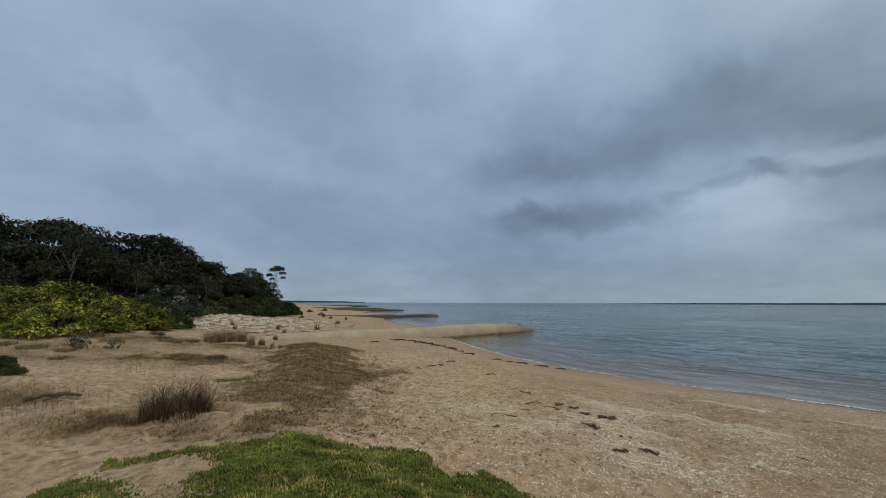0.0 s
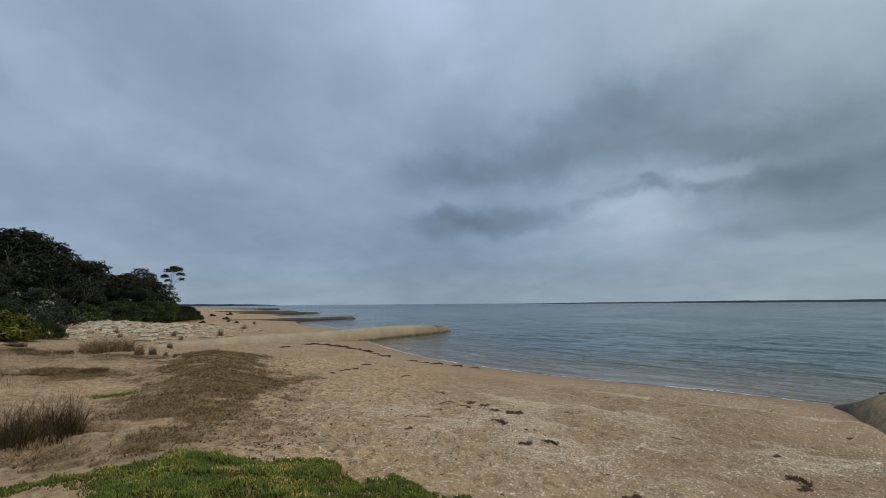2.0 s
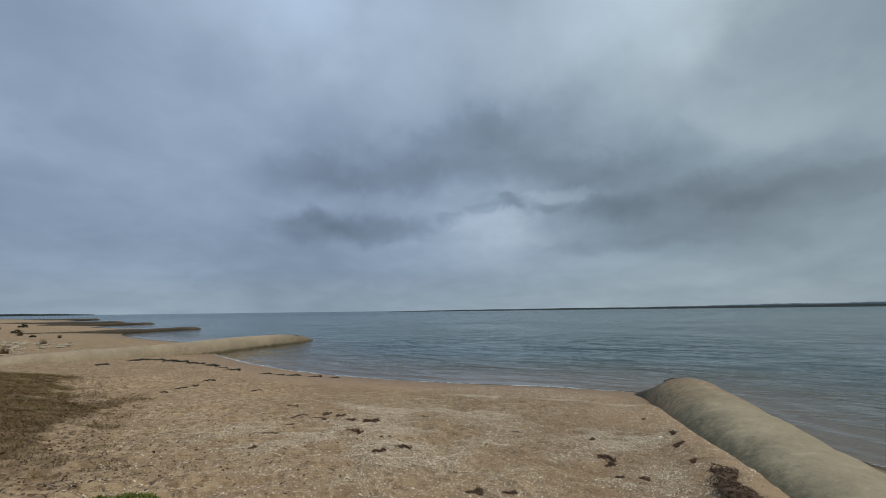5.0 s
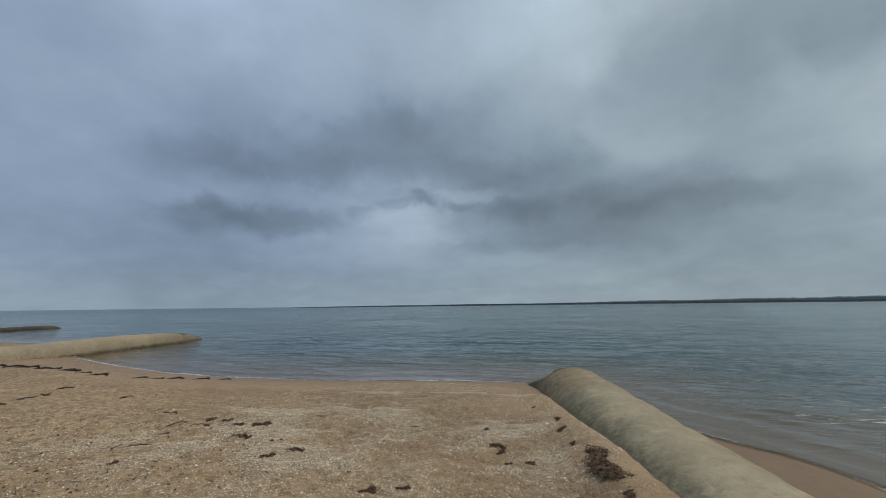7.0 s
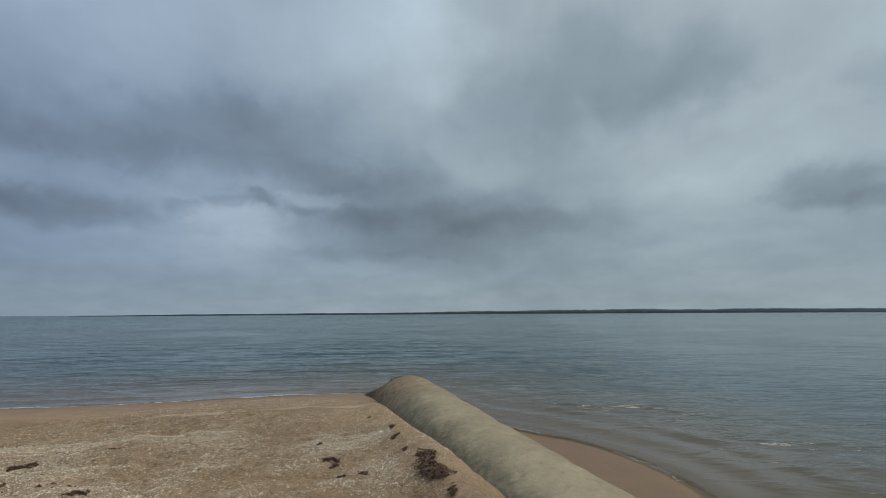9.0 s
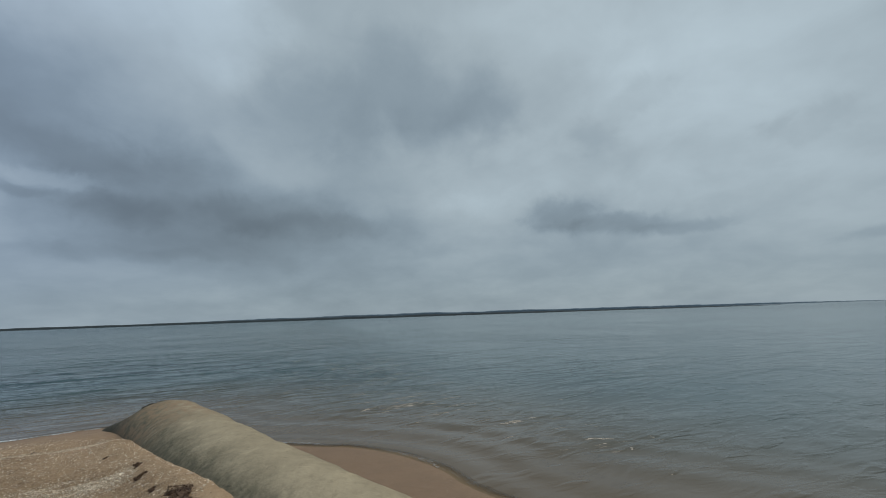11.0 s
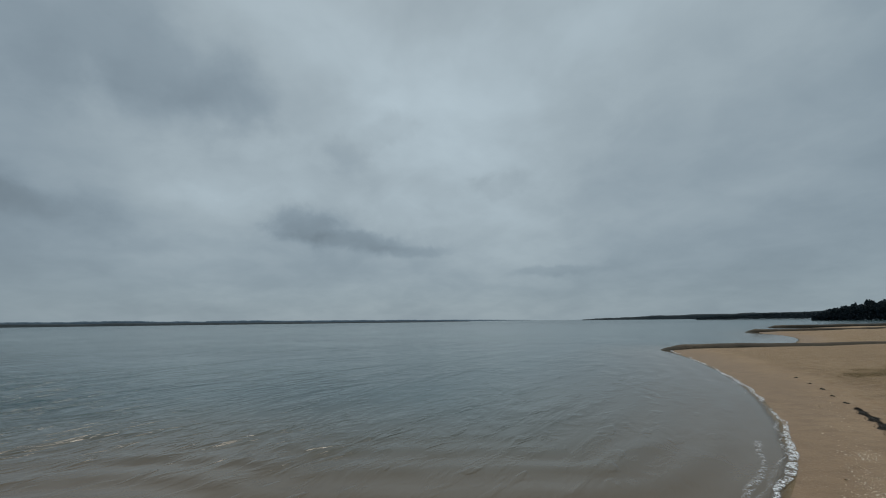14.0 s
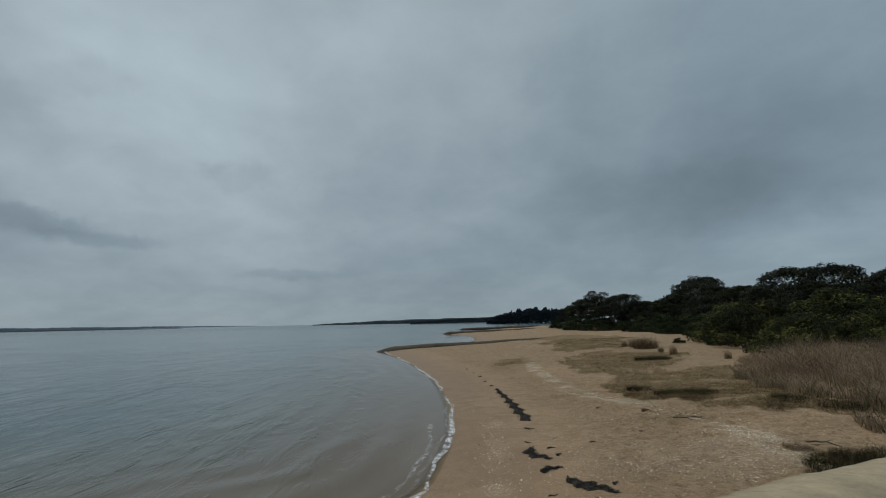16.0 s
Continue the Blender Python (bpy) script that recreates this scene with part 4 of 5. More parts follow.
def make_bush(seed, rx, ry, height, leaves, leaf_size, mat, label, group="", clumps_n=14, name="bush"):
    rng = np.random.default_rng(seed)
    clumps, paths = [], []
    for i in range(clumps_n):
        a, k = rng.random() * 2 * math.pi, math.sqrt(rng.random())
        x, y = rx * 0.8 * k * math.cos(a), ry * 0.8 * k * math.sin(a)
        z = height * (0.14 + 0.6 * (1 - k * k) * rng.uniform(0.75, 1.15))
        size = rng.uniform(0.20, 0.34) * min(rx, ry, height * 1.5) * (14 / clumps_n) ** 0.35
        clumps.append((x, y, z, size * 1.15, size * 1.15, size * 0.85))
        paths.append(wander(rng, (x * 0.3, y * 0.3, -0.15), (x, y, z), 0.03, 0.008, 4))
    for i in range(clumps_n // 2):
        a = 2 * math.pi * (i + rng.random() * 0.8) / (clumps_n // 2)
        size = rng.uniform(0.15, 0.24) * min(rx, ry, height * 1.5)
        clumps.append((rx * 0.86 * math.cos(a), ry * 0.86 * math.sin(a), size * 0.35, size * 1.1, size * 1.1, size * 0.9))
    p, nrm = crown_points(rng, clumps, leaves, 0.72)
    keep = p[:, 2] > 0.02
    p, nrm = p[keep], nrm[keep]
    v, f = leaf_cards(rng, p, nrm, leaf_size * rng.uniform(0.7, 1.5, len(p)), leaf_size * rng.uniform(0.4, 0.7, len(p)))
    thing = tagged(new(name), label, "bush", group)
    part("stem", limb_mesh(paths), BARK, thing)
    part("foliage", mesh_of("foliage", v, f), mat, thing)
    return thing


def blade_mesh(rng, base, height, width, lean, segs=3):
    """Tapered bending grass blades: rows of base points."""
    n = len(base)
    a = rng.random(n) * 2 * math.pi
    out = np.stack([np.cos(a), np.sin(a), np.zeros(n)], 1)
    b = rng.random(n) * 2 * math.pi
    cross = np.stack([np.cos(b), np.sin(b), np.zeros(n)], 1)
    rows = []
    for i in range(segs + 1):
        k = i / segs
        spine = base + out * (lean * height * k**1.8)[:, None]
        spine[:, 2] += height * (k - 0.25 * np.minimum(lean, 1.4) * k**2)
        half = cross * (width * (1 - k * 0.9) / 2)[:, None]
        rows += [spine - half, spine + half]
    v = np.stack(rows, 1).reshape(-1, 3)
    m = 2 * (segs + 1)
    k = np.arange(n)[:, None] * m
    f = np.concatenate([k + [2 * i, 2 * i + 1, 2 * i + 3, 2 * i + 2] for i in range(segs)])
    return v, f


def make_tussock(seed, radius, height, blades, mat, label, group="grass tussocks on the sand", lean=0.7, name="grass_tussock"):
    rng = np.random.default_rng(seed)
    a, k = rng.random(blades) * 2 * math.pi, np.sqrt(rng.random(blades))
    base = np.stack([radius * k * np.cos(a), radius * k * np.sin(a), np.full(blades, -0.04)], 1)
    v, f = blade_mesh(rng, base, height * rng.uniform(0.25, 1.12, blades) ** 0.8, rng.uniform(0.004, 0.009, blades), lean * rng.uniform(0.05, 1.0, blades))
    thing = tagged(new(name), label, "grass", group)
    tagged(part("blade_tuft", mesh_of("blade_tuft", v, f), mat, thing), kind="stuff")
    thatch = 260
    a, k = rng.random(thatch) * 2 * math.pi, np.sqrt(rng.random(thatch)) * 1.35
    base = np.stack([radius * k * np.cos(a), radius * k * np.sin(a), np.full(thatch, 0.0)], 1)
    v, f = blade_mesh(rng, base, np.full(thatch, 0.08) * rng.uniform(0.6, 1.2, thatch), np.full(thatch, 0.007), rng.uniform(1.2, 2.0, thatch))
    tagged(part("dead_thatch", mesh_of("dead_thatch", v, f), STRAW, thing), kind="stuff")
    return thing


def settle(thing, x, y, turn=0.0, scale=1.0, sink=0.0):
    thing.matrix_basis = spot_pose(x, y, turn, scale, sink)
    return thing


def spot_pose(x, y, turn=0.0, scale=1.0, sink=0.0):
    return pose(x, y, on_ground(x, y) - sink, 0, 0, turn) @ Matrix.Scale(scale, 4)


def put_all(thing, places, unit=0.0):
    """Sets a thing down at the first place and copies of it at the others: x, y, turn, scale. The copies' scales count in units."""
    first, *rest = places
    settle(thing, *first)
    for x, y, turn, scale in rest:
        copy_thing(thing, spot_pose(x, y, turn, scale * (unit / first[3] if unit else 1.0)))


def at(az, r):
    return -r * math.sin(radians(az)), r * math.cos(radians(az))


# woodland behind the northern beach
rng = random.Random(5)
DENSE = [
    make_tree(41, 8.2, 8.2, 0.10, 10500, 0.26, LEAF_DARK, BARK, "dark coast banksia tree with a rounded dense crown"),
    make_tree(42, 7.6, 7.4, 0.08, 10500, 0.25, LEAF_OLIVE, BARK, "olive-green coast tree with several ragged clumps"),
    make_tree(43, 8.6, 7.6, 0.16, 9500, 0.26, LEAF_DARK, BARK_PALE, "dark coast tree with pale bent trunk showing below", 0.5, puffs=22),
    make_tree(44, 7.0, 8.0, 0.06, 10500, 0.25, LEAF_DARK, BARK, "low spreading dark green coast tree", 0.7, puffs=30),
]
north, south = [], []
NORTH_LINE = [(20, 1.6), (21.2, 2.2), (23, 3.6), (25.5, 4.2), (28.4, 4.6), (30.5, 6.0), (35, 7.0), (38.5, 7.3), (41, 7.7), (43.6, 8.0), (47, 8.1), (60, 8.1)]
SOUTH_LINE = [(140, 5.0), (149, 4.9), (154, 4.8), (157, 4.5), (160, 4.5), (163, 4.1), (165, 4.0), (168.4, 4.6), (170.5, 3.7), (172.7, 2.7), (174.4, 3.2), (177, 3.2), (181.6, 3.7), (184.5, 3.1), (190, 1.2)]


def tree_row(line, az0, az1, step, r0, r1, drop, rows):
    """Trees along a stretch of the wood's edge, as tall as the skyline over it."""
    az = az0
    while az < az1:
        k = (az - az0) / (az1 - az0)
        a = az + rng.uniform(-0.4, 0.4) * step
        r = (r0 + (r1 - r0) * k) * rng.uniform(0.95, 1.05)
        x, y = at(a, r)
        el = np.interp(a, [q[0] for q in line], [q[1] for q in line])
        top = 2.8 + r * math.tan(radians(el)) - on_ground(x, y)
        rows.append((x, y, rng.uniform(0, 360), max(1.6, top * drop * rng.uniform(0.80, 1.12))))
        az += step


tree_row(NORTH_LINE, 24.6, 56, 1.7, 78, 38, 0.94, north)
tree_row(NORTH_LINE, 24.0, 56, 1.9, 72, 33, 0.76, north)
tree_row(NORTH_LINE, 26.0, 54, 2.6, 86, 50, 0.95, north)
tree_row(SOUTH_LINE, 146, 184.8, 2.0, 38, 92, 1.0, south)
tree_row(SOUTH_LINE, 146, 183.5, 1.9, 33, 80, 0.72, south)
tree_row(SOUTH_LINE, 148, 180, 2.6, 52, 100, 1.0, south)
for i, tree in enumerate(DENSE):
    own = (8.2, 7.6, 8.6, 7.0)[i]
    put_all(tree, [(x, y, turn, h / own) for x, y, turn, h in (north + south)[i::4]])



def make_lone_tree(seed, height):
    """A slender tree with two bare leaning stems and flat-topped tufts."""
    rng = np.random.default_rng(seed)
    tufts = [(0.75, 0.2, 0.92, 1.0, 0.50), (0.0, -0.3, 0.89, 0.95, 0.46), (1.35, 0.4, 0.83, 0.65, 0.40), (0.45, 0.5, 0.96, 0.75, 0.34), (-0.75, 0.1, 0.78, 0.60, 0.40), (1.55, -0.2, 0.73, 0.45, 0.30), (-0.3, -0.2, 0.70, 0.45, 0.28)]
    paths = [wander(rng, (-0.35, 0, -0.3), (0.15, 0.1, height * 0.66), 0.15, 0.09, 7, 0.05), wander(rng, (-0.55, 0.1, -0.3), (-0.6, 0.0, height * 0.62), 0.12, 0.07, 7, 0.05)]
    clumps = []
    for i, (x, y, k, r, h) in enumerate(tufts):
        stem = paths[1 if x < -0.2 else 0][-1 - i % 3]
        paths.append(wander(rng, stem[:3], (x, y, height * k), 0.045, 0.015, 5, 0.10))
        clumps.append((x, y, height * k, r, r, h))
    p, nrm = crown_points(rng, clumps, 2200, 0.45)
    v, f = leaf_cards(rng, p, nrm, rng.uniform(0.14, 0.26, len(p)), rng.uniform(0.08, 0.14, len(p)))
    thing = tagged(new("tree"), "slender leaning tree with flat ragged tufts and pale bare stems", "tree")
    part("trunk", limb_mesh(paths), BARK_PALE, thing)
    part("crown", mesh_of("crown", v, f), LEAF_DARK, thing)
    return thing


settle(make_lone_tree(53, 8.0), *at(21.9, 80), 20)
twiggy = make_tree(52, 8.2, 5.4, 0.45, 1700, 0.22, LEAF_DARK, BARK_PALE, "half-bare grey coast tree with twiggy dead branches", 0.45, bare=3, stout=0.22, puffs=18)
put_all(twiggy, [(*at(41.6, 41), 10, 0.80), (*at(29.2, 56), 200, 0.66), (*at(36.0, 48), 120, 0.78)])

# shrubs at the woodland's edge
yellow = make_bush(61, 2.5, 2.2, 2.45, 9000, 0.19, LEAF_YELLOW, "yellow-green leafy coastal shrub on the sand", "yellow-green shrubs", 52)
put_all(yellow, [(*at(40.8, 26.0), 0, 0.94), (*at(44.5, 26.0), 130, 0.84), (*at(37.3, 26.3), 70, 0.80), (*at(34.6, 27.5), 200, 0.58), (*at(48.2, 25.5), 20, 0.86), (*at(42.5, 23.2), 250, 0.66), (*at(38.6, 24.0), 310, 0.58),
                 (*at(46.5, 29), 50, 1.0), (*at(43.0, 28.5), 150, 1.05)])
green = make_bush(62, 2.0, 1.8, 1.9, 11000, 0.11, LEAF_GREEN, "dark green leafy shrub at the wood's edge", "green shrubs at the wood's edge", 22)
put_all(green, [(*at(32.2, 30), 0, 0.55), (*at(30.6, 42), 90, 1.3), (*at(28.8, 46), 123, 1.7), (*at(27.2, 49), 40, 2.0), (*at(25.3, 53), 140, 2.4), (*at(23.6, 57), 220, 2.5), (*at(22.6, 58), 20, 2.4), (*at(22.0, 61), 300, 2.4), (*at(21.2, 60), 100, 2.2), (*at(20.4, 64), 10, 2.0), (*at(19.7, 66), 80, 1.6),
                (*at(19.3, 72), 77, 0.9), (*at(16.0, 74), 20, 0.45), (*at(14.8, 60), 120, 0.28), (*at(18.4, 58), 60, 0.32), (*at(15.6, 95), 60, 0.6), (*at(17.4, 84), 200, 0.5), (*at(26.4, 48), 12, 0.7), (*at(22.3, 52), 12, 0.7), (*at(24.4, 64), 12, 1.7), (*at(23.2, 72), 82, 1.75), (*at(24.6, 78), 182, 2.2), (*at(23.4, 86), 182, 2.0), (*at(48.5, 14.6), 12, 0.6), (*at(46.4, 13.9), 82, 0.5), (*at(45.2, 13.6), 182, 0.3), (*at(47.0, 31), 10, 1.5), (*at(39.5, 31), 60, 1.25), (*at(36.0, 30.5), 160, 1.1), (*at(35.6, 36), 30, 1.7), (*at(37.8, 35), 230, 1.8), (*at(49.5, 27), 160, 1.1), (*at(33.6, 29.5), 160, 0.7)]
        + [(*at(az, 30 + (az - 164) * 2.2 + rng.uniform(-1, 3)), rng.uniform(0, 360), rng.uniform(0.8, 1.35)) for az in np.arange(166.5, 184.5, 0.8)]
        + [(*at(az, 40 + (az - 164) * 2.2 + rng.uniform(-1, 3)), rng.uniform(0, 360), rng.uniform(1.7, 2.4)) for az in np.arange(165.5, 186, 1.1)] + [(*at(172.0, 33), 20, 0.36), (*at(168.6, 31), 20, 0.4)])
grey = make_bush(63, 2.8, 2.4, 3.1, 12000, 0.13, LEAF_GREY, "grey-green shrub with pale silvery tips", "grey shrubs", 30)
put_all(grey, [(*at(33.4, 38), 0, 0.95), (*at(31.4, 42), 100, 0.7), (*at(167.0, 44), 40, 0.8)])
olive = make_bush(64, 3.0, 2.6, 2.7, 22000, 0.10, LEAF_MIXED, "broad olive-green shrub with yellowish new leaves", "olive shrubs", 34)
put_all(olive, [(*at(163.3, 31), 0, 1.1), (*at(158.6, 30), 80, 1.15), (*at(153.0, 30), 160, 0.95), (*at(166.0, 34), 240, 0.95), (*at(148.0, 30), 20, 1.1), (*at(161.0, 25.5), 300, 0.72), (*at(156.2, 24.8), 30, 0.75)])


# ---- the far shores ----
def far_shore(name, az0, az1, r, heights, label, seed, rough=0.18, step=0.05, mat=FAR_WOODS):
    """A long low wooded shore; heights are rows of azimuth and metres."""
    az = np.arange(az0, az1, step)
    h = np.interp(az, [q[0] for q in heights], [q[1] for q in heights])
    k = az * r * 0.0175
    h = h * (1 + rough * fbm(k / 60, k * 0 + seed, 3, seed)) + h.max() * 0.30 * rough * fbm(k / 14, k * 0 + 5, 3, seed + 3)
    h = np.maximum(h, 0.4)
    rows = []
    for dr, f in ((-12, -0.4), (0, 0.75), (10, 1.0), (120, 0.9), (200, -0.4)):
        rr = r + dr
        rows.append(np.c_[-rr * np.sin(np.radians(az)), rr * np.cos(np.radians(az)), h * f])
    v, m = np.vstack(rows), len(az)
    i, j = np.meshgrid(np.arange(4), np.arange(m - 1), indexing="ij")
    me = mesh_of(name, v, np.stack([i * m + j, i * m + j + 1, (i + 1) * m + j + 1, (i + 1) * m + j], -1).reshape(-1, 4), [mat])
    return tagged(new(name, me), label, "shore", kind="structure")


far_shore("backdrop_east", -128, -21, 1150, [(-128, 0.8), (-122, 2.4), (-118, 3.0), (-105, 4.0), (-88, 5.4), (-80, 5.8), (-65, 5.2), (-45, 4.4), (-32, 3.4), (-26, 2.2), (-21, 0.6)], "long low wooded shore across the bay", 4)
far_shore("backdrop_hills", -136, -58, 4300, [(-136, 4), (-128, 13), (-120, 18), (-112, 22), (-104, 24), (-99, 30), (-95, 24), (-90, 28), (-86, 33), (-82, 26), (-77, 30), (-72, 24), (-66, 22), (-58, 12)], "pale hills far behind the shore across the bay", 6, mat=HAZE_TINTED_HILLS)
far_shore("backdrop_south", -168, -142.3, 1500, [(-168, 19), (-160, 15), (-155, 14), (-150, 10.5), (-146, 7), (-142.3, 2)], "low wooded headland across the water", 9)
far_shore("backdrop_north", 10.5, 24, 2600, [(10.5, 3), (13, 8), (18, 10), (24, 14)], "thin strip of far northern shore", 14)


def far_wood(az0, az1, r, heights, n, seed):
    rng = np.random.default_rng(seed)
    az = rng.uniform(az0, az1, n)
    top = np.interp(az, [q[0] for q in heights], [q[1] for q in heights]) * (1 + 0.22 * fbm(az * 3.1, az * 0, 3, seed) + 0.15 * fbm(az * 13, az * 0 + 2, 2, seed + 1))
    rr = r + rng.uniform(0, 26, n)
    p = np.c_[-rr * np.sin(np.radians(az)), rr * np.cos(np.radians(az)), top * rng.random(n) ** 0.8]
    nrm = rng.normal(size=(n, 3)) + np.array([0, 0, 0.6])
    nrm /= np.linalg.norm(nrm, axis=1)[:, None]
    v, f = leaf_cards(rng, p, nrm, rng.uniform(0.9, 2.0, n), rng.uniform(0.7, 1.5, n))
    ob = new("far_woods", mesh_of("far_woods", v, f, [FAR_WOODS]))
    return tagged(ob, "dark wooded rise above the far end of the beach", "woods", kind="stuff")


far_wood(-176.5, -165.2, 420, [(-176.5, 13), (-171, 14), (-169, 12), (-167, 9), (-165.2, 3)], 18000, 3)
far_wood(-169, -155, 700, [(-169, 10), (-163, 8), (-159, 6), (-155, 3)], 5000, 8)


# ---- dune plants ----
def scatter(rng, n, x0, x1, y0, y1, chance):
    """Points in a box, kept by a chance that depends on the place."""
    kept = []
    count = 0
    while count < n:
        x, y = rng.uniform(x0, x1, n * 2), rng.uniform(y0, y1, n * 2)
        k = rng.random(n * 2) < chance(x, y)
        kept.append(np.c_[x[k], y[k]])
        count += k.sum()
    p = np.vstack(kept)[:n]
    return np.c_[p, ground_height(p[:, 0], p[:, 1])]


CARPET = [(-3.3, 3.2), (-3.5, 4.7), (-2.9, 4.8), (-2.3, 4.9), (-1.7, 5.25), (-1.05, 5.2), (-0.55, 5.05), (-0.12, 4.86), (0.55, 4.62), (1.1, 4.3), (1.8, 3.4), (1.3, 2.3), (-1, 2.0), (-2.4, 2.4)]


def carpet_cover(x, y):
    rag = 0.16 * fbm(x * 3, y * 3, 3, 50)
    k = inside(x + rag, y + rag, CARPET) * 1.0
    gap = 1.15 * spot(x, y, -2.45, 3.95, 0.55, 0.5) + 0.9 * spot(x, y, -2.0, 3.3, 0.6, 0.5) + 0.7 * spot(x, y, -2.95, 4.3, 0.3, 0.25)
    return np.clip(k * (1.15 - gap + 0.8 * fbm(x * 1.6, y * 1.6, 3, 61) - 0.35 * smooth(-x, 1.6, 2.6)), 0, 1)


def succulent_carpet(n, seed):
    rng = np.random.default_rng(seed)
    base = scatter(rng, n, -3.7, 1.7, 2.2, 5.7, carpet_cover)
    cover = carpet_cover(base[:, 0], base[:, 1])
    base[:, 2] += 0.05 * cover * (0.6 + 1.6 * fbm(base[:, 0] * 2.4, base[:, 1] * 2.4, 3, 71)) - 0.01
    h = rng.uniform(0.018, 0.046, n) * (0.6 + 0.5 * cover)
    w = rng.uniform(0.0045, 0.0085, n)
    a = rng.random(n) * 2 * math.pi
    lean = np.c_[np.cos(a), np.sin(a)] * rng.uniform(0.1, 0.8, n)[:, None]
    rows = []
    for k, width in ((0, 0.7), (0.55, 1.0), (0.9, 0.7)):
        c = base + np.c_[lean * (h * k)[:, None] * (1.3 - 0.4 * k), h * k]
        for q in range(3):
            b = a + 2.094 * q
            rows.append(c + np.c_[np.cos(b), np.sin(b), np.zeros(n)] * (w * width)[:, None])
    rows.append(base + np.c_[lean * h[:, None] * 0.9, h])
    v = np.stack(rows, 1).reshape(-1, 3)
    k = np.arange(n)[:, None] * 10
    f = []
    for lvl in (0, 3):
        for q in range(3):
            r = (q + 1) % 3
            f += [k + [lvl + q, lvl + r, lvl + 3 + r], k + [lvl + q, lvl + 3 + r, lvl + 3 + q]]
    f += [k + [6 + q, 6 + (q + 1) % 3, 9] for q in range(3)]
    ob = new("succulent_carpet", mesh_of("succulent_carpet", v, np.concatenate(f), [LEAF_SUCC], True))
    return tagged(ob, "low green fleshy-leaved ground cover with yellowed patches", "ground cover", kind="stuff")


succulent_carpet(62000, 21)


def thatch(n, seed, box, name, label, mat, height=(0.05, 0.16), lean=(0.6, 1.8), chance=litter_mask, width=0.007):
    rng = np.random.default_rng(seed)
    base = scatter(rng, n, *box, chance)
    v, f = blade_mesh(rng, base, rng.uniform(*height, n), np.full(n, width), rng.uniform(*lean, n), 2)
    return tagged(new(name, mesh_of(name, v, f, [mat])), label, "grass", kind="stuff")


def mound_cover(x, y):
    return np.clip(litter_mask(x, y) * 1.2 - 0.25, 0, 1)


thatch(30000, 31, (-9.5, -0.5, 4.5, 20), "dead_grass", "matted brown dead grass on a low sand mound", STRAW_BROWN, (0.03, 0.10), chance=mound_cover, width=0.009)
thatch(9000, 32, (-16, -6, 4, 24), "dead_grass", "thin brown dead grass over dune sand", STRAW, (0.05, 0.16), (0.9, 2.2), chance=mound_cover, width=0.006)
thatch(20000, 33, (-8, 9, -40, -8.5), "dead_grass", "brown creeping dead grass on the upper beach", FLAT_MAT, (0.04, 0.12), (0.9, 2.4), chance=mound_cover, width=0.010)
thatch(5000, 34, (-7, 2, -17, -10.5), "dead_grass", "low dry sedge mat on the sand", STRAW, (0.04, 0.12), (0.8, 2.0), chance=lambda x, y: np.clip(litter_mask(x, y) - 0.35, 0, 1), width=0.010)


def stalk_places(x, y):
    k = spot(x, y, -7.6, 11.0, 1.0, 0.5) + spot(x, y, -6.6, 7.2, 1.3, 0.7) + 0.6 * spot(x, y, -5.6, 6.2, 0.5, 0.3) + 0.5 * spot(x, y, -10.5, 17.5, 2.5, 1.0)
    return np.clip(k, 0, 1)


thatch(380, 35, (-14, -4, 5, 20), "dry_stalks", "sparse upright dry grass stalks in the sand", STRAW, (0.12, 0.32), (0.02, 0.4), chance=stalk_places, width=0.006)
thatch(1300, 36, (-9.5, -5.8, 5.6, 9.2), "dead_grass", "hazy reddish-brown dry grass patch", STRAW, (0.08, 0.30), (0.2, 1.2), chance=lambda x, y: np.clip(spot(x, y, -7.6, 7.2, 1.2, 0.8), 0, 1), width=0.004)
thatch(500, 37, (-5.6, -4.4, 9.6, 10.8), "creeping_plant", "small bright green creeping plant on the sand", LEAF_SUCC, (0.03, 0.08), (0.4, 1.5), chance=lambda x, y: spot(x, y, -4.95, 10.2, 0.35, 0.16), width=0.02)

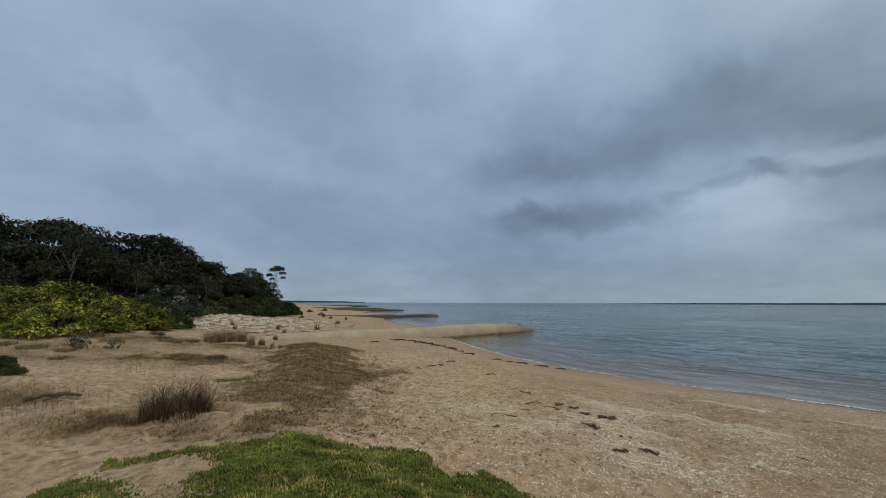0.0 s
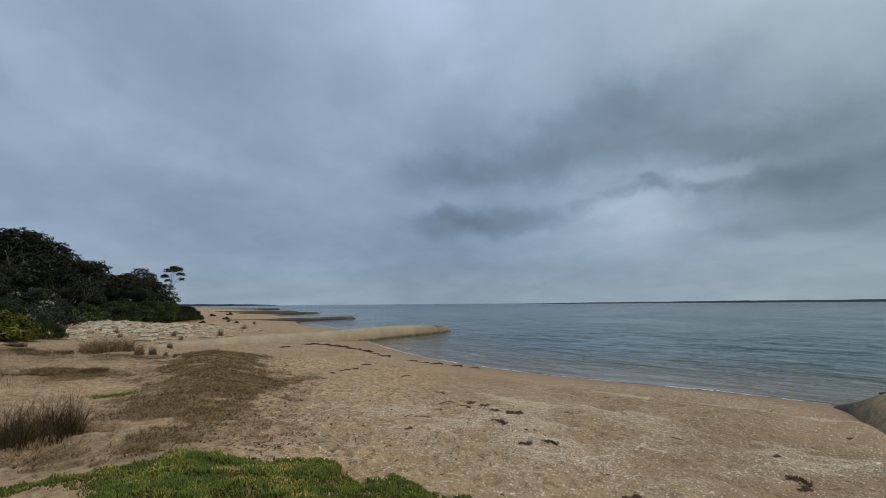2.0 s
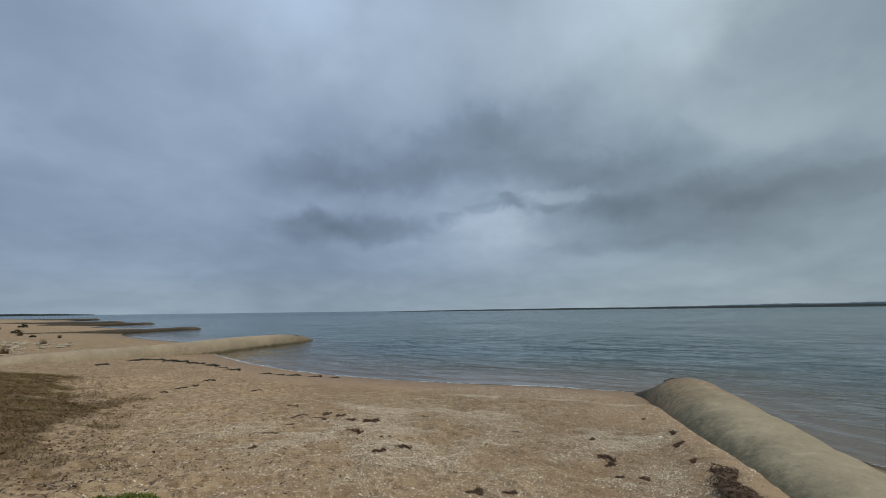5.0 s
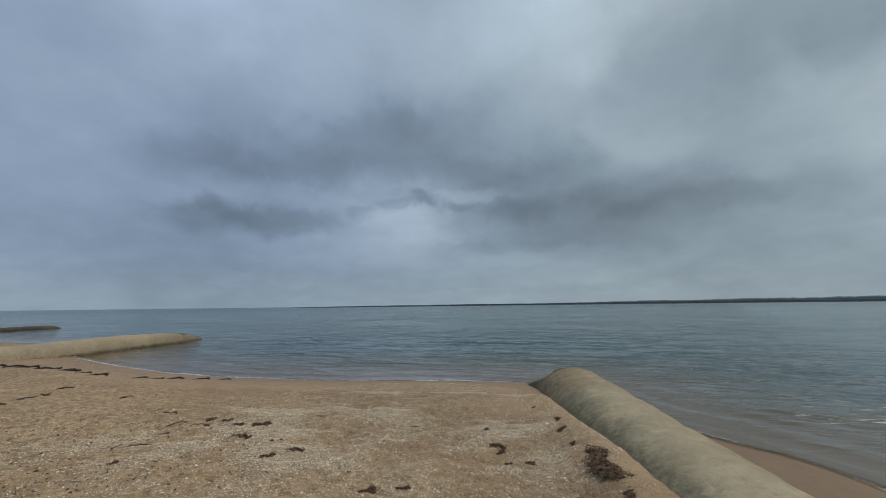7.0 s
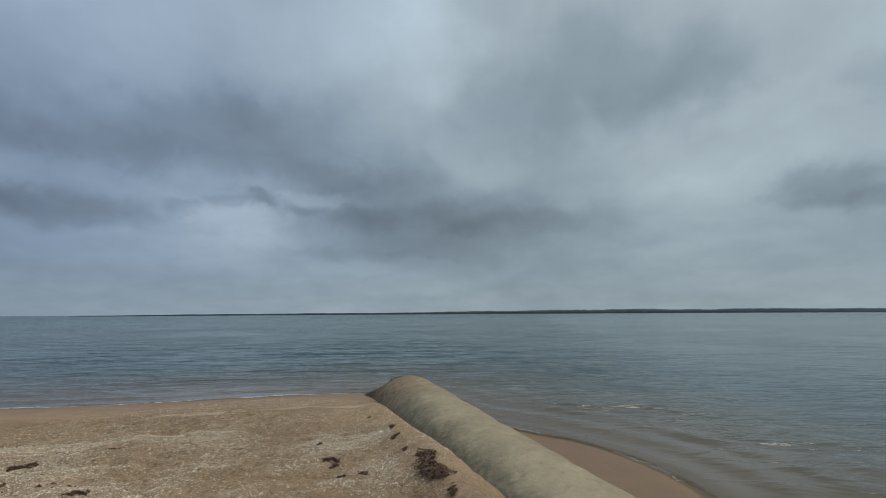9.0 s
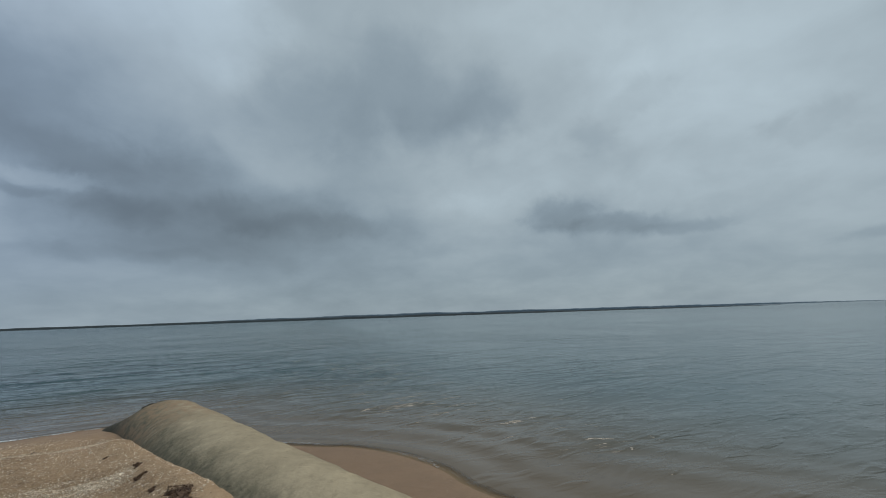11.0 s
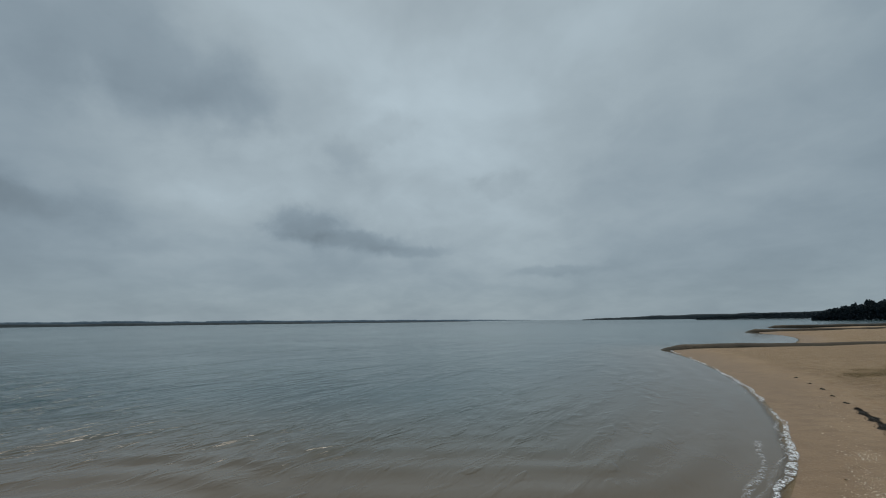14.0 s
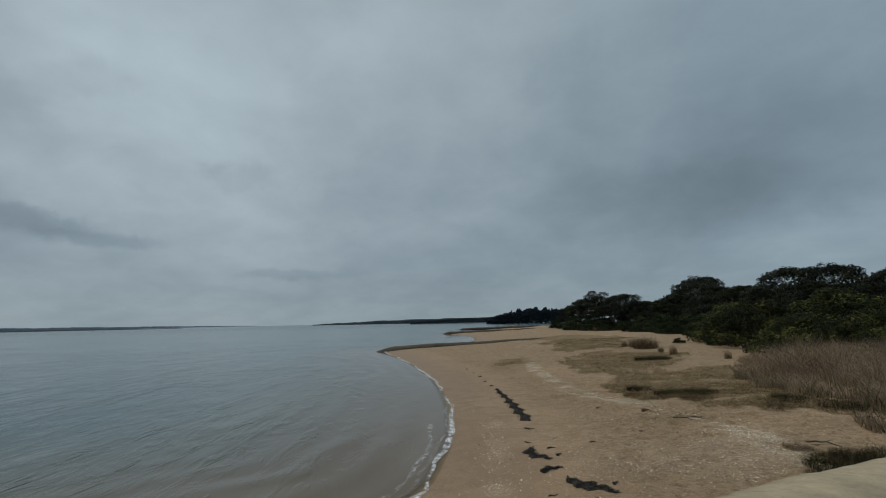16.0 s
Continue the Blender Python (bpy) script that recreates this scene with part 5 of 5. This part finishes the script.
big = make_tussock(71, 0.46, 0.60, 1300, TUSSOCK, "large dry brown grass tussock on the sand", lean=1.2)
put_all(big, [(-3.98, 6.55, 0, 1.0), (-10.2, 19.3, 40, 1.1), (-9.8, 20.2, 100, 1.15), (-2.3, -29.8, 90, 1.5), (-1.9, -30.9, 10, 1.1)])
low = make_tussock(72, 0.5, 0.24, 1000, TUSSOCK, "low spreading brown grass tussock", lean=1.2)
put_all(low, [(-14.9, 14.4, 0, 0.9), (-13.3, 13.9, 60, 1.2), (-12.0, 13.6, 200, 0.9), (-12.7, 16.4, 100, 1.2), (-15.3, 16.0, 40, 1.6), (-16.5, 15.2, 10, 1.5), (-14.0, 17.0, 300, 1.4), (-11.0, 12.4, 120, 0.8), (-4.35, 6.3, 0, 0.75), (-4.65, 6.12, 90, 0.6), (-4.9, 5.98, 30, 0.4), (-3.62, 6.75, 50, 0.6), (-4.1, 6.4, 150, 0.8), (-12.0, 18.2, 15, 1.1), (-10.2, 21.2, 75, 0.8), (-11.2, 17.6, 60, 1.2), (-10.9, 18.4, 130, 1.2), (-7.8, 12.8, 20, 1.0), (-7.0, 13.3, 70, 0.9), (-0.7, -15.2, 20, 0.9), (-1.7, -13.9, 60, 1.1), (-2.1, -13.5, 120, 1.1),
              (-3.6, -12.4, 20, 1.2), (-1.3, -14.6, 10, 0.7), (-3.2, -9.2, 60, 0.9), (-3.6, -9.5, 200, 1.0), (-2.9, -9.7, 140, 0.6)], 0.7)
sedge = make_tussock(75, 0.5, 0.26, 1300, SEDGE, "low dark olive sedge tussock on matted grass", lean=1.1)
put_all(sedge, [(-15.6, 17.4, 10, 1.2), (-14.4, 18.2, 70, 1.1), (-16.8, 17.0, 130, 1.3), (-12.9, 19.2, 50, 0.9), (-0.91, -16.2, 0, 0.9), (-1.6, -15.0, 40, 0.9), (-1.96, -14.7, 90, 1.1), (-2.4, -14.4, 150, 1.0), (-1.86, -24.8, 30, 1.3), (-2.5, -25.0, 80, 1.3), (-3.0, -8.9, 10, 0.75), (-2.85, -8.55, 200, 0.6), (-3.6, -9.35, 30, 0.9), (-4.1, -9.5, 75, 1.0), (-3.3, -9.2, 60, 0.9), (-3.6, -9.0, 110, 0.9), (-3.3, -8.6, 170, 0.7), (-3.9, -12.9, 20, 0.9), (-4.6, -12.3, 70, 1.0)], 0.85)
stiff = make_tussock(73, 0.22, 0.62, 450, TUSSOCK, "upright dark rush tussock standing in sand", lean=0.35)
put_all(stiff, [(-8.6, 19.2, 0, 0.8), (-8.2, 19.4, 60, 0.8), (-11.9, 14.0, 0, 0.55), (-9.4, 31.8, 30, 1.05), (-9.5, 38.4, 60, 1.1), (-17.0, 60.5, 0, 1.3), (-13.0, 57.0, 80, 0.9), (-3.4, -26.6, 0, 1.1), (-2.9, -27.6, 80, 0.8), (-1.2, -31.5, 0, 1.0),
                (4.6, -79, 10, 1.4), (2.6, -71.5, 50, 1.6), (1.2, -62.5, 20, 1.4), (-5.4, -24.5, 0, 0.9), (-11.4, 29.5, 10, 0.8), (-13.4, 27.5, 90, 0.7), (-14.6, 29.5, 10, 0.8), (-16.0, 30.5, 40, 0.6), (-12.6, 31.5, 80, 0.6), (-10.4, 28.0, 10, 0.6), (-15.2, 34.0, 60, 0.7), (-9.8, 24.5, 20, 0.6), (-9.0, 23.0, 70, 0.7), (-7.4, 18.6, 20, 0.5), (-6.9, 18.2, 80, 0.45)])
saltbush = make_bush(74, 0.35, 0.3, 0.42, 420, 0.05, LEAF_GREY, "small grey saltbush on dune sand", "small saltbushes", 7, "saltbush")
put_all(saltbush, [(-12.1, 14.5, 0, 1.0), (-11.4, 14.9, 60, 0.9), (-13.2, 15.2, 140, 0.9), (-8.4, -28.0, 40, 1.6)])

REEDS = [(-4.0, -18.5), (-3.95, -16.2), (-4.25, -14.2), (-4.65, -12.8), (-4.85, -11.4), (-5.4, -10.2), (-9, -9.0), (-16, -12), (-16, -22), (-9, -26), (-6.0, -24.5), (-4.8, -20.5)]


def reed_cover(x, y):
    rag = 0.9 * fbm(x / 1.2, y / 1.2, 4, 90)
    return inside(x + rag, y + rag, REEDS) * np.clip(0.70 + 1.8 * fbm(x * 0.9, y * 0.9, 3, 91), 0.12, 1)


rng_reed = np.random.default_rng(77)
reeds = scatter(rng_reed, 80000, -16, -3.6, -26.5, -8.8, reed_cover)

def reed_rim(x, y):
    """Metres from the stand's rim, for shorter reeds at its edge."""
    best = np.full(x.shape, 1e9)
    for (ax, ay), (bx, by) in zip(REEDS, REEDS[1:] + REEDS[:1]):
        k = np.clip(((x - ax) * (bx - ax) + (y - ay) * (by - ay)) / ((bx - ax) ** 2 + (by - ay) ** 2), 0, 1)
        best = np.minimum(best, np.hypot(x - ax - k * (bx - ax), y - ay - k * (by - ay)))
    return best


reed_h = rng_reed.uniform(0.30, 1.2, len(reeds)) * (0.36 + 0.70 * smooth(reed_rim(reeds[:, 0], reeds[:, 1]), 0, 2.2)) * (0.9 + 1.1 * fbm(reeds[:, 0] / 2, reeds[:, 1] / 2, 2, 95))
rv, rf = blade_mesh(rng_reed, reeds, reed_h, rng_reed.uniform(0.007, 0.015, len(reeds)), rng_reed.uniform(0.05, 1.5, len(reeds)), 3)
tagged(new("reeds", mesh_of("reeds", rv, rf, [REED])), "dense stand of dry brown reeds", "reeds", kind="stuff")
under = scatter(rng_reed, 3600, -8, -3.6, -19, -9.5, reed_cover)
rv, rf = blade_mesh(rng_reed, under, rng_reed.uniform(0.15, 0.5, len(under)), np.full(len(under), 0.014), rng_reed.uniform(0.2, 0.9, len(under)), 2)
tagged(new("sedge", mesh_of("sedge", rv, rf, [LEAF_GREEN])), "green sedge growing under the dry reeds", "sedge", kind="stuff")


# ---- things washed up ----
def weed_pile(seed, length, width, height, mat, label, group, name="seaweed_clump", bend=1.0):
    """A torn, lumpy mat along a bent line, with loose fronds."""
    rng = np.random.default_rng(seed)
    nu, nv = 30, 9
    u = np.linspace(0, 1, nu)
    spine = bend * width * 0.55 * np.sin(u * rng.uniform(4, 7) + rng.uniform(0, 6)) + bend * width * 0.35 * np.sin(u * 13 + seed)
    full = np.clip(np.sin(np.pi * u), 0, 1) ** 0.35
    lump = [np.clip(0.85 + 0.30 * np.interp(u * 9, np.arange(12), rng.normal(size=12)), 0.25, 1.4) * full * width / 2 for _ in range(2)]
    verts, faces = [], []
    for i in range(nu):
        for j in range(nv):
            k = 2 * j / (nv - 1) - 1
            side = lump[0][i] if k < 0 else lump[1][i]
            jit = rng.normal(size=2) * 0.035 * width
            verts.append((length * (u[i] - 0.5) + jit[0], spine[i] + k * side + jit[1], height * (1 - abs(k) ** 2.2) * full[i] * rng.uniform(0.45, 1.25) - 0.012 * abs(k)))
    for i in range(nu - 1):
        for j in range(nv - 1):
            o = i * nv + j
            faces.append((o, o + nv, o + nv + 1, o + 1))
    n = int(60 + 380 * length * width / 0.16)
    t = rng.random(n)
    k = np.where(rng.random(n) < 0.14, rng.uniform(1.0, 1.8, n) * rng.choice([-1, 1], n), rng.uniform(-1.1, 1.1, n))
    half = np.interp(t, u, (lump[0] + lump[1]) / 2)
    base = np.c_[length * (t - 0.5), np.interp(t, u, spine) + k * half, height * np.clip(1 - abs(k) ** 2.2, 0, 1) * 0.9]
    bv, bf = blade_mesh(rng, base, rng.uniform(0.010, 0.026, n), rng.uniform(0.010, 0.024, n), rng.uniform(0.4, 2.6, n), 3)
    thing = tagged(new(name), label, "seaweed", group)
    part("core", mesh_of("core", verts, faces), mat, thing)
    tagged(part("frond_tangle", mesh_of("frond_tangle", bv, bf), mat, thing), kind="stuff")
    return thing


clump = weed_pile(81, 0.25, 0.11, 0.04, WEED_RED, "small dry brown seaweed clump on shelly sand", "seaweed clumps on the sand")
put_all(clump, [(2.08, 10.94, 10, 1.0), (2.56, 9.72, 100, 0.9), (2.8, 9.3, 10, 0.8), (3.22, 8.55, 20, 1.25), (2.9, 8.9, 20, 0.7), (2.62, 7.71, 150, 1.2), (2.65, 6.56, 30, 0.8), (3.06, 6.58, 170, 1.0), (5.98, 5.05, 140, 1.1), (5.82, 4.86, 60, 0.9),
                (5.72, 4.15, 100, 0.8), (5.5, 4.4, 10, 0.5), (8.0, 5.2, 70, 0.9), (7.45, 4.7, 40, 0.7), (0.87, 7.19, 80, 0.6), (1.41, 10.36, 10, 0.6), (3.22, 4.72, 40, 0.9), (3.6, 4.5, 10, 0.7), (0.21, 11.31, 60, 0.5), (-0.08, 16.7, 0, 0.9),
                (2.4, 9.2, 60, 0.5), (3.9, 9.1, 60, 0.6), (4.4, 8.6, 160, 0.5), (1.7, 8.9, 60, 0.5), (6.6, 5.9, 60, 0.5), (0.4, -10.4, 60, 0.5), (-0.6, -11.0, 10, 0.5), (0.3, -13.5, 80, 0.6), (-0.8, -12.7, 80, 0.7)])
heap = weed_pile(82, 0.95, 0.40, 0.07, WEED_RED, "reddish-brown seaweed heap against the fabric tube", "", bend=0.35)
settle(heap, 5.90, 3.04, 55, 1.2)
heap2 = weed_pile(83, 0.5, 0.24, 0.06, WEED_RED, "reddish-brown seaweed strip beside the fabric tube", "")
put_all(heap2, [(5.30, 2.40, 50, 0.5), (6.75, 4.05, 48, 0.5), (7.35, 4.68, 40, 0.6), (9.0, 6.55, 45, 0.35)], 0.75)
SHORT, LONG = (weed_pile(84, 0.46, 0.15, 0.035, WEED, "short flat black seaweed strand on damp sand", "black seaweed strands along the tide line", bend=0.5),
               weed_pile(86, 0.95, 0.27, 0.045, WEED, "long flat black seaweed strand on damp sand", "black seaweed strands along the tide line", bend=0.3))
THIN = weed_pile(87, 0.50, 0.15, 0.030, WEED, "thin black seaweed streak on the sand", "black seaweed strands along the tide line", bend=1.3)
put_all(THIN, [(-3.3, 28.6, 10, 1.3), (-2.9, 28.0, 25, 1.4), (-2.1, 27.9, -5, 1.3), (-1.5, 27.2, 15, 1.2), (-0.9, 26.7, -20, 1.3), (-0.5, 25.9, 10, 1.0), (-0.1, 25.6, -35, 1.1), (0.4, 24.8, -10, 1.0), (0.55, 24.2, -50, 1.0), (0.9, 23.1, -20, 0.9), (1.33, 21.95, -30, 1.2),
               (2.5, 20.1, -10, 0.8), (3.0, 19.5, -40, 0.7), (3.5, 19.2, -15, 0.9), (4.3, 18.5, -35, 0.9), (4.9, 17.9, -20, 0.7), (0.3, 18.2, 15, 0.7), (1.6, 14.3, -10, 0.5), (-0.9, 15.2, 5, 0.5)])
put_all(SHORT, [(5.71, -20.7, -60, 0.7), (5.1, -19.3, -60, 0.8), (4.5, -18.1, -50, 0.9), (4.05, -17.2, -62, 1.2), (3.72, -16.4, -70, 1.1), (1.9, -11.55, -10, 0.8), (7.3, -23.6, -60, 0.8), (6.4, -22, -60, 0.7), (1.75, -10.4, -20, 0.5), (0.9, -7.6, 30, 0.5)])
put_all(LONG, [(3.86, -16.7, -66, 0.7), (3.5, -15.9, -64, 0.9), (3.15, -15.05, -68, 1.0), (2.84, -14.3, -66, 1.1), (2.55, -13.55, -66, 1.15), (2.22, -12.75, -64, 1.15)], 0.95)
blot = weed_pile(85, 0.56, 0.28, 0.05, WEED, "black wet seaweed pile on the sand", "black seaweed piles", bend=0.5)
bent = weed_pile(89, 0.60, 0.23, 0.045, WEED, "bent black seaweed pile on the sand", "black seaweed piles", bend=0.5)
put_all(blot, [(1.52, -9.72, 100, 0.9), (1.05, -8.72, 30, 0.85), (0.52, -8.15, 155, 1.0), (1.2, -10.0, 10, 0.35), (1.0, -9.6, 60, 0.35), (0.0, -8.2, 60, 0.3), (0.2, -7.35, 10, 0.8)])
put_all(bent, [(-6.9, 28.3, 10, 1.3), (-6.0, 27.6, 170, 1.1), (-9.5, 26.2, 20, 1.0), (-4.0, 25.0, 5, 1.0), (1.33, -9.42, 160, 0.9), (0.22, -7.9, 165, 1.0), (-3.28, -10.02, 165, 0.55), (-0.45, 16.5, 10, 0.8)], 0.9)


def driftwood(seed, length, radius, label, mat=DRIFT):
    rng = np.random.default_rng(seed)
    thing = tagged(new("driftwood"), label, "driftwood", "driftwood sticks on the beach")
    main = wander(rng, (-length / 2, 0, radius * 0.5), (length / 2, 0, radius * 0.5), radius, radius * 0.45, 8, 0.035)
    part("stem", limb_mesh([main]), mat, thing)
    x, y, z, r = main[5]
    part("twig", limb_mesh([wander(rng, (x, y, z), (x + length * 0.16, y + length * 0.12, z + radius), r * 0.6, r * 0.25, 4, 0.2)]), mat, thing)
    return thing


settle(driftwood(92, 0.75, 0.045, "thick weathered grey driftwood branch on dune sand"), -6.75, 7.55, 35)
stick = driftwood(91, 0.55, 0.018, "dark driftwood stick lying on sand")
put_all(stick, [(-6.6, 7.5, 60, 0.8), (-9.25, 13.0, 30, 1.0), (-1.5, -11.6, 150, 1.0), (-1.8, -11.75, 140, 0.9), (-3.35, -10.05, 160, 1.2), (-4.7, -11.4, 170, 1.1), (-0.85, -12.7, 130, 1.0), (1.2, 8.1, 170, 0.8), (1.0, 8.2, 20, 0.5), (4.6, 8.6, 150, 0.7),
                (5.6, 6.9, 140, 0.6), (2.0, 9.6, 10, 0.9), (2.3, 9.4, 165, 0.7), (9.6, 8.6, 10, 0.5), (8.2, 2.0, 20, 0.35), (-0.4, 6.6, 10, 0.4)])


def scatter_chips(n, seed, box, chance, size, name, label, mat, category):
    """Small curved chips lying at all angles."""
    rng = np.random.default_rng(seed)
    c = scatter(rng, n, *box, chance)
    c[:, 2] += 0.004
    nrm = rng.normal(size=(n, 3)) * 0.35 + np.array([0, 0, 1.0])
    nrm /= np.linalg.norm(nrm, axis=1)[:, None]
    s = size * rng.lognormal(0, 0.4, n)
    v, f = leaf_cards(rng, c, nrm, s, s * rng.uniform(0.6, 0.95, n))
    return tagged(new(name, mesh_of(name, v, f, [mat])), label, category, kind="stuff")


scatter_chips(66000, 101, (-1, 11, 3, 13), lambda x, y: np.clip(shell_mask(x, y) ** 1.4 * 1.8 + 0.10, 0, 1) * (shore_distance(x, y) > 0.8), 0.0175, "shell_grit", "scattered broken white shells on tan sand", SHELL, "shells")
scatter_chips(6500, 102, (-5, 5, -24, -6), lambda x, y: np.clip(shell_mask(x, y) * 1.3 + 0.02, 0, 1) * (shore_distance(x, y) > 0.6), 0.021, "shell_grit", "scattered broken white shells on the upper beach", SHELL, "shells")

scatter_chips(3000, 103, (-4, 4.5, -25, -8.5), lambda x, y: np.clip(1.3 * band(x, y, BERM, 0.24) * (0.45 + 2.6 * fbm(x / 0.8, y / 0.8, 3, 5)), 0, 1), 0.023, "shell_line", "pale line of broken shells along the berm", SHELL, "shells")


def dark_bit_places(x, y):
    k = band(x, y, [(-1.3, 6.2), (-1.4, 8.0), (-1.7, 11.0), (-2.3, 14.0), (-3.6, 19.0)], 0.55) + 0.5 * spot(x, y, -0.2, 6.4, 1.8, 0.9) + 0.25 * spot(x, y, 2.0, 8.5, 3, 2.5) + 0.3 * spot(x, y, -1.0, -12.5, 2.0, 2.0)
    return np.clip(k, 0, 1)


def twig_litter(n, seed, box):
    rng = np.random.default_rng(seed)
    base = scatter(rng, n, *box, dark_bit_places)
    base[:, 2] += 0.012
    v, f = blade_mesh(rng, base, rng.uniform(0.015, 0.045, n), rng.uniform(0.014, 0.034, n), rng.uniform(2.0, 5.5, n), 3)
    return tagged(new("twig_litter", mesh_of("twig_litter", v, f, [DRIFT])), "dark twigs and root bits on the sand", "twigs", kind="stuff")


twig_litter(620, 111, (-4, 5, 4.5, 17))
# dark chips added in place of the shade among small sand lumps
scatter_chips(2600, 113, (-4.5, 4, 4.5, 19), dark_bit_places, 0.030, "dark_chips", "dark brown chips strewn on sand, standing in for shaded lumps", WEED_RED, "bark")
twig_litter(160, 112, (-4, 2, -16, -9))


def rubble(n, seed):
    rng = np.random.default_rng(seed)
    verts, faces = [], []
    c = scatter(rng, n, -24, -8, 25, 46, lambda x, y: np.clip(spot(x, y, -14.5, 31, 3.5, 4.0) + 0.9 * spot(x, y, -18.5, 38, 4.0, 4.0) + 0.5 * spot(x, y, -12.5, 38, 2.5, 4), 0, 1))
    for x, y, z in c:
        s = 0.10 * rng.lognormal(0, 0.5)
        o = len(verts)
        for lvl, rad in ((-0.4, 0.9), (0.30, 1.0), (0.62, 0.62)):
            for k in range(6):
                a = 1.047 * k + lvl
                q = rad * rng.uniform(0.6, 1.3) * s
                verts.append((x + q * 1.4 * math.cos(a), y + q * math.sin(a), z + lvl * s * rng.uniform(0.85, 1.1)))
        for lvl in (0, 6):
            for k in range(6):
                l = (k + 1) % 6
                faces.append((o + lvl + k, o + lvl + l, o + lvl + 6 + l, o + lvl + 6 + k))
        faces.append(tuple(o + 12 + k for k in range(6)))
    ob = new("stone_rubble", mesh_of("stone_rubble", verts, faces, [STONE]))
    return tagged(ob, "pale stone rubble spread over the upper beach", "stones", kind="stuff")


rubble(1500, 121)
